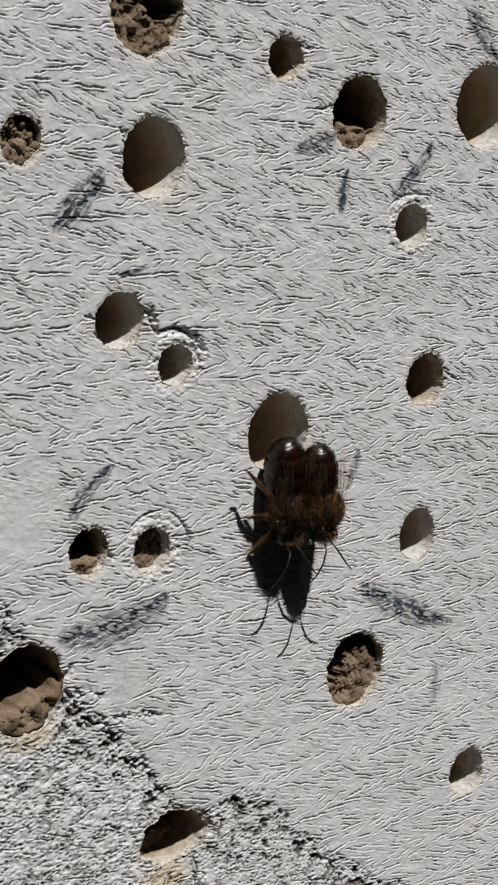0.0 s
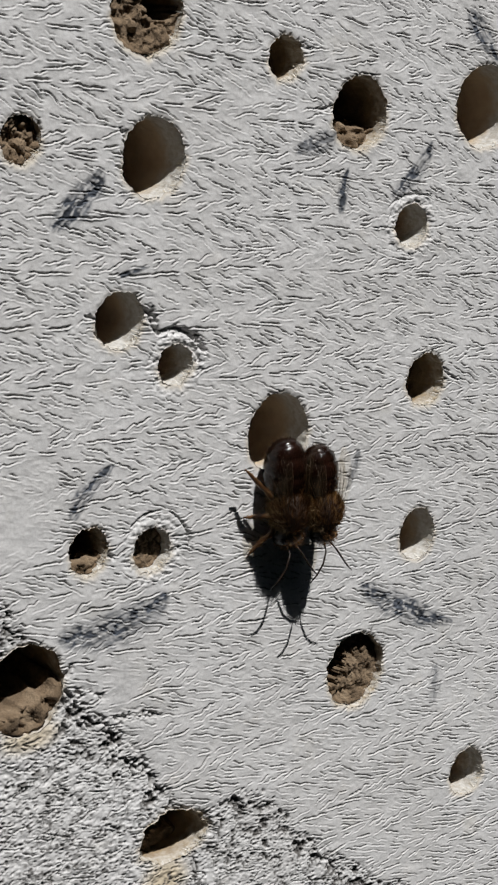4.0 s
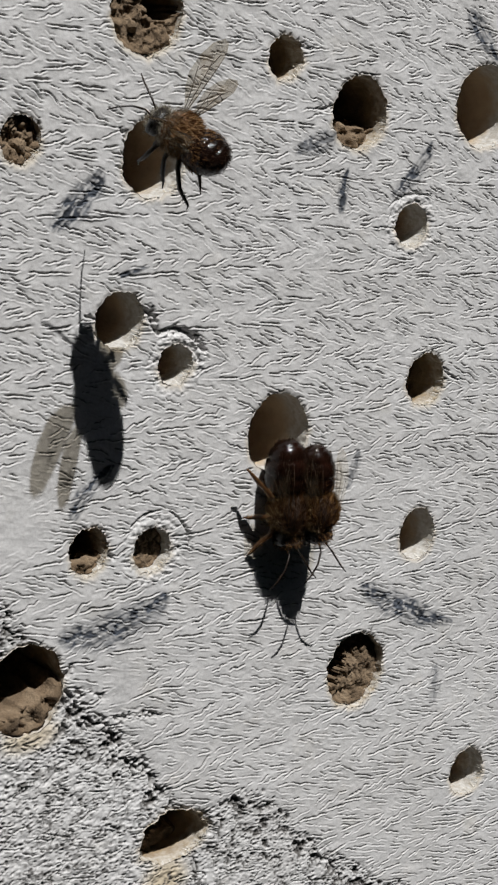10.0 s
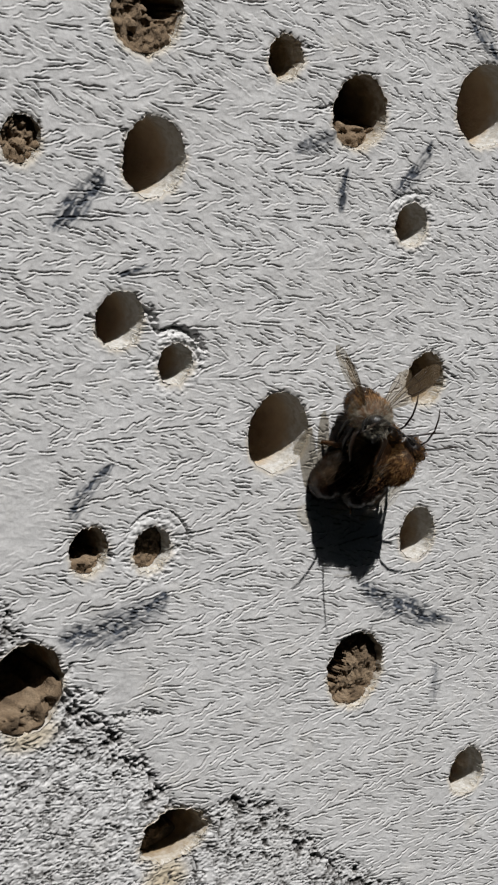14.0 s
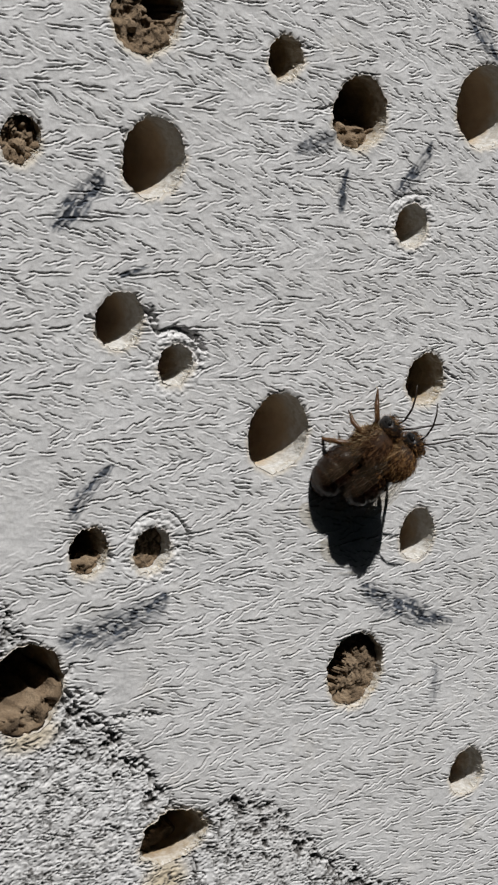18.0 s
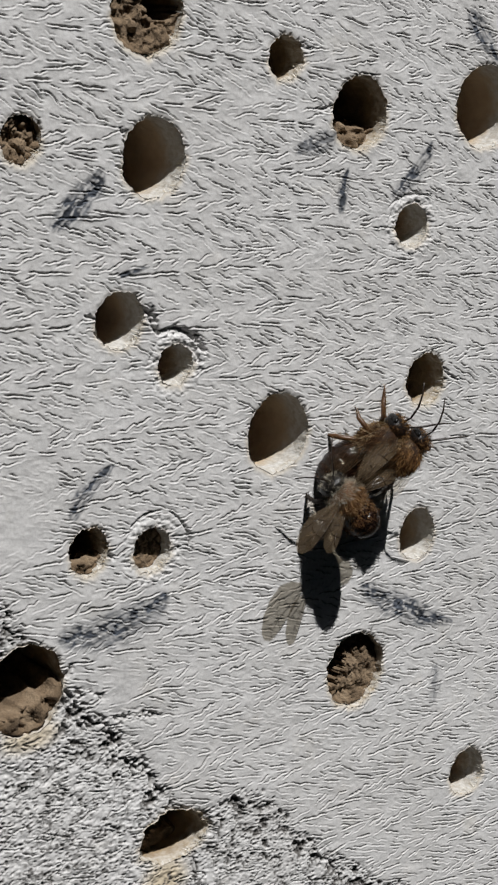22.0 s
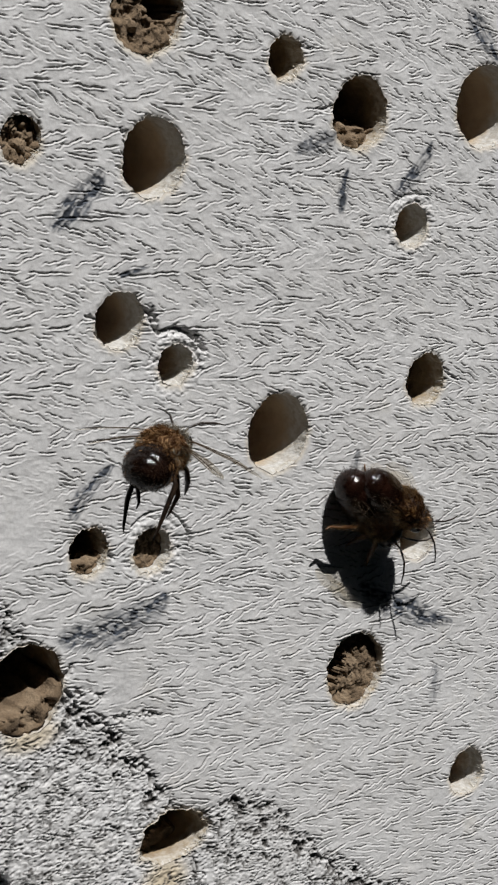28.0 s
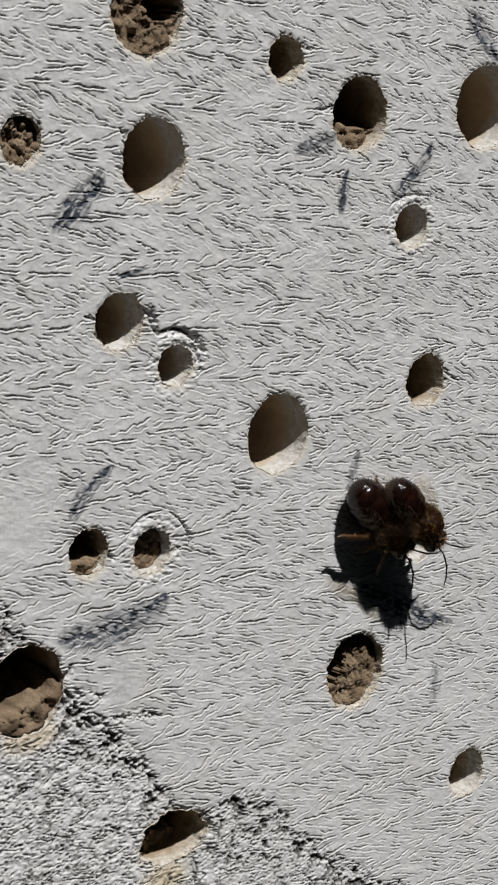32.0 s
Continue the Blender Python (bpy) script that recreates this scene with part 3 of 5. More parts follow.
def build_mud(i, label, depth, slope, lump=0.45, gap=None, slant=0.0):
    """A plug of dried mud in hole i: its face lies depth mm in at the bottom and slope mm deeper at the top; gap: an opening left in it; slant: how far the bank rises to one side."""
    cu, cv, ra, rb, deep, rg, kind = HOLES[i]
    rnd = random.Random(i)
    off = Vector((rnd.uniform(0, 50), rnd.uniform(0, 50), 0))
    bm = bmesh.new()
    nr, segs = (46, 120) if i in (0, 15) else (30, 80)
    rows = []
    for r in range(nr + 1):
        row = []
        for k in range(segs):
            a = 2 * math.pi * k / segs
            t = r / nr
            x, y = t * ra * 1.01 * math.cos(a), t * rb * 1.01 * math.sin(a)
            d = depth + (slope * (y / rb + 1) / 2 if slope < 5 else slope * float(ease(-0.5, 0.15, y / rb - slant * x / ra + 0.25 * noise.noise(Vector((x, y, i)) * 0.8))))
            w = Vector((x, y, 0)) + off
            big, mid, small = noise.noise(w * 0.45), noise.noise(w * 1.3), noise.noise(w * 4.0)
            step = 3.2 * (noise.noise(w * 0.62 + Vector((0, 0, 7))) + 0.18 * mid)
            plate = math.floor(step) + min(1.0, 3.5 * (step - math.floor(step)))
            d -= lump * (0.6 * plate + 0.4 * big + 0.3 * mid + 0.12 * small)
            w2 = Vector((w.x * 0.95 + 0.45 * mid, w.y * 0.5 + 0.4 * big, 3.7))
            d += lump * 1.3 * max(0.0, 1 - abs(noise.noise(w2 * 0.8)) * 6) + lump * 0.6 * max(0.0, 1 - abs(noise.noise(w2 * 1.3 + Vector((5, 8, 1)))) * 6) + lump * 1.6 * max(0.0, noise.noise(w * 0.9 + Vector((9, 4, 2))) - 0.30)
            if gap:
                g = math.hypot((x / ra - gap[0]), (y / rb - gap[1])) / gap[2] + 0.3 * mid + 0.2 * small
                d += 9 * max(0.0, min(1.0, (1.12 - g) * 4))
            row.append(bm.verts.new(spot(cu + x, cv + y, -max(d, 0.15))))
        rows.append(row)
    for p, q in zip(rows[1:], rows[2:]):
        for k in range(segs):
            bm.faces.new((p[k], q[k], q[(k + 1) % segs], p[(k + 1) % segs]))
    c = rows[0][0]
    for v in rows[0][1:]:
        bm.verts.remove(v)
    for k in range(segs):
        bm.faces.new((c, rows[1][k], rows[1][(k + 1) % segs]))
    back = [bm.verts.new(v.co + Vector((0, 0.012, 0))) for v in rows[-1]]
    for k in range(segs):
        bm.faces.new((rows[-1][k], back[k], back[(k + 1) % segs], rows[-1][(k + 1) % segs]))
    ob = part("mud_plug", bm, MUD, None)
    return tagged(ob, label, "mud plug", "mud plugs in the drilled holes")


def build_post():
    """The timber post: a core behind, a front built round the drilled face."""
    post = tagged(new("nesting_post"), "white painted timber nesting post drilled with insect holes, paint cracked", "insect hotel")
    bm = bmesh.new()
    lo, hi = spot(SPAN_U[0], SPAN_V[0]), spot(SPAN_U[1], SPAN_V[1])
    box(bm, (-0.09, 0.062, 0), (0.10, 0.15, 1.62))
    part("core", bm, PLAIN, post, smooth=False)
    for a, b in (((-0.09, 0.0004, 0), (0.10, 0.062, lo.z)), ((-0.09, 0.0004, hi.z), (0.10, 0.062, 1.62)),
                 ((-0.09, 0.0004, lo.z), (lo.x, 0.062, hi.z)), ((hi.x, 0.0004, lo.z), (0.10, 0.062, hi.z))):
        bm = bmesh.new()
        box(bm, a, b)
        part("front_board", bm, PLAIN, post, smooth=False)
    # unseen dark board added overhead; cuts sky light but clears the sun
    bm = bmesh.new()
    box(bm, (-0.34, -0.165, 1.62), (0.35, 0.24, 1.66), 0.004)
    part("sky_block_board", bm, SKY_BLOCK, post, "unseen dark board added over the post to cut sky light")
    build_face(post)
    for i in range(len(HOLES)):
        build_bore(i, post)
        if i != 14:
            build_fibres(i, post)


bm = bmesh.new()
bmesh.ops.create_grid(bm, x_segments=60, y_segments=60, size=400)
for v in bm.verts:
    v.co.z = -0.02 * abs(noise.noise(v.co * 0.03)) if v.co.length > 30 else 0
tagged(part("ground", bm, SOIL, None), "dark bare soil round the post", "ground", kind="structure")

# unseen dark walls added to cut ambient light, on all sides but behind the post, open to the sky above
for a, b_ in (((-5, -4.4), (5, -3.2)), ((-5, -3.2), (-3.2, 3)), ((3.2, -3.2), (5, 3))):
    bm = bmesh.new()
    box(bm, (*a, 0), (*b_, 6.0))
    bmesh.ops.subdivide_edges(bm, edges=bm.edges[:], cuts=24, use_grid_fill=True)
    for v in bm.verts:
        v.co += Vector((noise.noise(v.co * 1.3), noise.noise(v.co * 1.3 + Vector((7, 0, 0))), 0)) * 0.25
    tagged(part("backdrop", bm, AMBIENT_BLOCK, None), "unseen dark green wall added to cut ambient light", "hedge", kind="structure")

build_post()
build_mud(0, "brown lumpy mud plug with a dark opening in it", 0.5, 0.6, 0.3, (0.52, 0.22, 0.46))
build_mud(2, "brown mud crust at the bottom of a deep hole", 1.8, 18, 0.5)
build_mud(4, "rough brown mud plug filling a small hole", 0.35, 0.4, 0.35)
build_mud(11, "crumbly tan mud at the bottom of a small hole", 0.9, 12, 0.4)
build_mud(12, "greyish tan mud inside a small white rimmed hole", 1.7, 0.4, 0.22)
build_mud(14, "grey brown mud bank at the bottom of a wide hole", 0.35, 26, 0.4, slant=0.4)
build_mud(15, "rough brown mud plug with pits in a wide hole", 0.9, 0.6, 0.24, (-0.95, 0.3, 0.68))
build_mud(16, "tan mud lip at the bottom of a deep hole", 4.5, 20, 0.4)


# ---- bees ----
def tube(bm, points, radii, segs=7):
    rings(bm, [Vector(p) for p in points], radii, segs, Vector((0.31, 0.9, 0.3)))


WINGS = {}


def build_wing(name, parent, root, length, wide, turn, membrane):
    """A clear wing with veins, its root at the shoulder; turn: pose of the wing's plane."""
    outline = [(0, 0.05), (0.25, 0.18), (0.6, 0.30), (0.85, 0.30), (0.98, 0.10), (1.0, -0.10), (0.9, -0.42), (0.7, -0.62), (0.45, -0.66), (0.25, -0.45), (0.1, -0.18), (0, -0.06)]
    bm = bmesh.new()
    pts = [Vector((x * length, y * wide, 0.10 * math.sin(x * 3.0) * wide)) for x, y in outline]
    mid = bm.verts.new((0.5 * length, -0.15 * wide, 0.12 * wide))
    ring = [bm.verts.new(p) for p in pts]
    for k in range(len(ring)):
        bm.faces.new((mid, ring[k], ring[(k + 1) % len(ring)]))
    bmesh.ops.solidify(bm, geom=bm.faces[:], thickness=0.012)
    m = Matrix.Translation(root) @ turn
    bmesh.ops.transform(bm, matrix=m, verts=bm.verts)
    wing = mm_part(name, bm, membrane, parent, "clear smoky wing with dark veins")
    bm = bmesh.new()
    lines = [[(0, 0.03), (0.25, 0.16), (0.6, 0.28), (0.8, 0.30)], [(0, 0), (0.35, 0.03), (0.62, 0.0), (0.86, -0.1)], [(0, -0.03), (0.3, -0.2), (0.5, -0.38), (0.68, -0.5)],
             [(0.36, 0.03), (0.4, -0.15), (0.42, -0.3)], [(0.62, 0.28), (0.62, 0.0), (0.6, -0.25), (0.5, -0.38)], [(0.62, 0.0), (0.8, 0.12), (0.82, 0.28)]]
    for line in lines:
        tube(bm, [(x * length, y * wide, (0.10 * math.sin(x * 3.0) + 0.02) * wide + 0.02) for x, y in line], [0.035 if membrane is WING else 0.016] * (len(line) - 1) + [0.012], 5)
    bmesh.ops.transform(bm, matrix=m, verts=bm.verts)
    mm_part("vein", bm, VEIN, wing)
    return wing


def hair_rings(seed, k, slim, long, back):
    """Fringes of short hair along the hind edge of each segment of the abdomen."""
    rnd = random.Random(seed)
    verts, faces = [], []
    turn = Matrix.Rotation(0.16, 3, "Y")
    for band in range(1, 6):
        t = band / 6
        a = math.pi * (0.02 + 0.96 * t)
        x = -math.cos(a) * long / 2 * k
        s = math.sin(a) ** 0.77 * 0.96
        for _ in range(130):
            g = rnd.uniform(0, 2 * math.pi)
            base = Vector((x + rnd.gauss(0, 0.06) * k, 2.15 * slim * s * math.cos(g) * k, -0.55 * k * (x / (6.6 * k) * 2) ** 2 + 2.0 * slim * s * math.sin(g) * k))
            way = Vector((-1.2, 0.5 * math.cos(g), 0.5 * math.sin(g))).normalized() + Vector((rnd.gauss(0, 0.2), rnd.gauss(0, 0.2), rnd.gauss(0, 0.2)))
            side = Vector((0, -math.sin(g), math.cos(g))) * 0.014
            n = len(verts)
            verts += [turn @ w + Vector((back * k, 0, -0.4 * k)) for w in (base - side, base + side, base + way * rnd.uniform(0.2, 0.42) * k)]
            faces.append((n, n + 1, n + 2))
    return verts, faces


def build_bee(label, size, flying, seed, rump, chest, legs="stand", open_wings=0.0):
    """A mason bee, head along x, back up, the middle of its chest at the origin."""
    k = size
    bee = tagged(new("mason_bee"), label, "bee", "mason bees at the nesting post")
    # chest
    bm = blob(4.5 * k, 4.4 * k, 4.1 * k)
    vs, fs = hair(bm, 7000, 0.68 * k, seed, lambda c: not flying or c.x < 0.9 * k + 0.5 * math.sin(c.y * 5), (-1.5, 0, 0.05), 0.02, 0.25)
    vs2, fs2 = hair(bm, 4000 if flying else 4200, 0.8 * k, seed + 7, lambda c: abs(c.y) > 1.0 * k and c.z < 1.1 * k or flying and c.x > 0.5 * k, (-0.7, 0, 0.1), 0.015, 0.3)
    thorax = mm_part("thorax", bm, HIDE if flying else HIDE_DARK, bee)
    raw("side_hair", scaled(vs2), fs2, FUR_TAN if not flying else FUR_GREY, thorax, "pale hair along the flanks")
    raw("thorax_hair", scaled(vs), fs, chest, thorax, "dense brown hair")
    # head
    bm = blob(2.3 * k, 3.3 * k, 3.0 * k, 18, 9)
    bmesh.ops.translate(bm, vec=(2.5 * k, 0, -0.35 * k), verts=bm.verts)
    vs, fs = hair(bm, 1500, 0.62 * k, seed + 1, lambda c: abs(c.y) < 1.25 * k, (0.15, 0, 0.15), 0.015)
    head = mm_part("head", bm, SHELL_HEAD, bee)
    raw("head_hair", scaled(vs), fs, FUR_GREY if flying else FUR_RUST, head, "pale grey hair on the face" if flying else "brown hair on the face")
    for s in (-1, 1):
        bm = blob(1.0 * k, 0.75 * k, 1.9 * k, 14, 7)
        bmesh.ops.rotate(bm, cent=(0, 0, 0), matrix=Matrix.Rotation(0.25 * s, 3, "Z"), verts=bm.verts)
        bmesh.ops.translate(bm, vec=(2.85 * k, 1.3 * s * k, -0.3 * k), verts=bm.verts)
        mm_part("eye", bm, EYE_MAT, head, "glossy black eye")
        bm = bmesh.new()
        tube(bm, [Vector(p) * k for p in ((3.5, 0.45 * s, 0.2), (4.3, 0.75 * s, 0.75), (4.45, 0.85 * s, 0.8), (5.6, 1.5 * s, 0.95), (6.7, 2.4 * s, 0.75), (7.5, 3.3 * s, 0.45))],
             [0.11 * k, 0.09 * k, 0.12 * k, 0.11 * k, 0.10 * k, 0.06 * k])
        mm_part("antenna", bm, LEG, head, "long black antenna")
    bm = bmesh.new()
    tube(bm, [Vector(p) * k for p in ((3.2, 0, -1.2), (3.6, 0, -1.9), (3.3, 0, -2.3))], [0.35 * k, 0.3 * k, 0.1 * k], 8)
    mm_part("mouth", bm, SHELL_HEAD, head)
    # abdomen
    long, back = (5.5, -3.5) if flying else (6.9, -4.1)
    bm = blob(long * k, (4.5 if flying else 4.8) * k, (4.3 if flying else 4.5) * k, 24, 24, -0.55 * k, 1.3, 6, 0.085)
    bmesh.ops.rotate(bm, cent=(0, 0, 0), matrix=Matrix.Rotation(0.16, 3, "Y"), verts=bm.verts)
    bmesh.ops.translate(bm, vec=(back * k, 0, -0.4 * k), verts=bm.verts)
    bm2 = bm.copy()
    vs, fs = hair(bm, 4200, 0.5 * k, seed + 2, lambda c: c.x > (-3.7 if flying else -2.9) * k + 0.9 * k * math.sin(c.y * 3.1 + c.z * 2.3) * math.sin(c.x * 7), (-1.6, 0, 0.0), 0.015, 0.2)
    vs2, fs2 = hair(bm2, 3600, 0.26 * k, seed + 3, lambda c: c.x < -2.4 * k, (-1.1, 0, -0.05), 0.013)
    bm2.free()
    abdomen = mm_part("abdomen", bm, SHELL_BLACK if flying else SHELL, bee, "shiny dark brown segmented abdomen")
    raw("abdomen_hair", scaled(vs), fs, rump, abdomen, "rust coloured hair")
    fringe = hair_rings(seed + 4, k, 1.06 if flying else 1.1, long, back)
    raw("band_hair", scaled(fringe[0]), fringe[1], FUR_DIM, abdomen, "thin fringes of hair between the segments")
    raw("tail_hair", scaled(vs2), fs2, FUR_DARK, abdomen, "short dark hair")
    # legs: hip, knee, heel, foot
    rnd = random.Random(seed)
    for i, x in enumerate((1.2, 0.1, -1.0)):
        for s in (-1, 1):
            if legs == "stand":
                way = (1.5, 0.1, -1.6)[i]
                path = ((x, 1.0 * s, -1.2), (x + way * 0.6, 2.3 * s, -0.5), (x + way * 1.3, 3.1 * s, -1.9), (x + way * 1.8, 3.6 * s, -2.75), (x + way * 2.1, 4.0 * s, -2.95))
            elif legs == "clasp":
                way = (0.5, -0.1, -0.9)[i]
                path = ((x, 1.0 * s, -1.2), (x + way * 0.6, 2.4 * s, -1.4), (x + way, 2.5 * s, -3.0), (x + way * 1.2, 1.9 * s, -4.2), (x + way * 1.3, 1.5 * s, -4.6))
            else:
                way = (0.8, -0.9, -2.4)[i]
                path = ((x, 1.0 * s, -1.2), (x + way * 0.4, 1.9 * s, -2.4), (x + way * 0.9, 1.9 * s, -3.8 - 0.4 * i), (x + way * 1.5, 1.6 * s, -5.0 - 0.7 * i), (x + way * 1.7, 1.4 * s, -5.5 - 0.8 * i))
            if legs == "stand" and i == 2 and s < 0:
                path = ((-1.0, -1.0, -1.0), (-2.6, -3.0, 0.2), (-3.8, -4.2, 0.0), (-4.8, -5.0, -0.4), (-5.3, -5.5, -0.2))
            elif legs == "stand":
                path = [(a, b, c if j < 2 else c * 2.8 / (2.95 * k)) for j, (a, b, c) in enumerate(path)]
            path = [Vector(p) * k + Vector((rnd.gauss(0, 0.12), rnd.gauss(0, 0.12), 0)) for p in path]
            bm = bmesh.new()
            thin = 0.72 if legs == "hang" else 0.8
            tube(bm, path, [r * k * thin for r in (0.40, 0.36, 0.34, 0.19, 0.08)], 8)
            vs, fs = hair(bm, 220, 0.34 * k, seed + 10 + i, lean=(-0.2, 0, -0.4), thick=0.013)
            leg = mm_part("leg", bm, LEG_BROWN if legs == "stand" else LEG, bee, "dark brown jointed leg" if legs == "stand" else "dark jointed leg")
            raw("leg_hair", scaled(vs), fs, FUR_TAN if legs != "hang" else FUR_DARK, leg)
    # wings
    for s in (-1, 1):
        mirror = Matrix.Diagonal((1, s, 1, 1))
        if flying:
            fore = mirror @ pose(0, 0, 0, 0, 0, 90) @ pose(0, 0, 0, 28 - 20 * open_wings, 0, 0)
            hind = mirror @ pose(0, 0, 0, 0, 0, 114) @ pose(0, 0, 0, 20 - 16 * open_wings, 0, 0)
        else:
            fore = mirror @ pose(0, 0, 0, 0, 0, 174 - 26 * open_wings) @ pose(0, 0, 0, 16, -4, 0)
            hind = mirror @ pose(0, 0, 0, 0, 0, 176 - 22 * open_wings) @ pose(0, 0, 0, 14, -4, 0)
        for name, root, length, wide, turn in (("fore_wing", (0.7, 1.25 * s, 1.25), 8.0, 3.0, fore), ("hind_wing", (-0.3, 1.15 * s, 1.15), 5.8, 2.3, hind)):
            root = Vector(root) * k
            wing = build_wing(name, bee, root, length * k, wide * k, turn, WING if flying else WING_FOLDED)
            WINGS.setdefault(bee.name, []).append((wing, root * BUILD, s))
    return bee


female = build_bee("dark rust haired mason bee clinging to the painted post", 1.15, False, 3, FUR_DIM, FUR_DIM, "stand", 0.05)
male = build_bee("brown haired mason bee on another bee's back", 1.05, False, 5, FUR_RUST, FUR_RUST, "clasp", 0.0)
BUILD = Vector((0.98, 1.14, 1.06)) * MM  # the others are stocky: short, broad bodies
suitor = build_bee("brown mason bee with rust hair, wings spread", 0.93, True, 8, FUR_RUST, FUR_FAWN, "hang", 0.3)
rival = build_bee("dark mason bee in flight with spread clear wings", 0.93, True, 9, FUR_RUST, FUR_FAWN, "hang", 0.7)


def stance(u, v, n, fu, fv, fn, bu, bv, bn):
    """The pose of a bee at that spot, its head and its back along the two ways given (along, up, out)."""
    f = Vector((fu, -fn, fv)).normalized()
    b = Vector((bu, -bn, bv))
    b = (b - f * b.dot(f)).normalized()
    m = Matrix((f, b.cross(f), b)).transposed().to_4x4()
    m.translation = spot(u, v, n)
    return m


def fly(bee, rows):
    walk(bee, [(t, stance(*r)) for t, *r in rows])


def flutter(bee, rests):
    """Beat the wings from start to end; in the spans of rests they are held still, laid back by so many degrees on either side and lifted."""
    for wing, root, s in WINGS[bee.name]:
        rows = []
        for k in range(0, 32 * 15 + 1):
            t = k / 15
            held = [(y, z, lift) for a, b, y, z, lift in rests if a <= t <= b]
            if held:
                m = pose(0, 0, 0, held[0][2] * s, 0, held[0][0 if s > 0 else 1] * s)
            else:
                beat = math.sin(k * 2.43 + 1.9 + 0.4 * math.sin(k * 0.7))
                m = pose(0, 0, 0, (12 + 30 * beat) * s, 0, 10 * math.cos(k * 2.43 + 1.9) * s)
            rows.append((t, Matrix.Translation(root) @ m @ Matrix.Translation(-root)))
        walk(wing, rows)


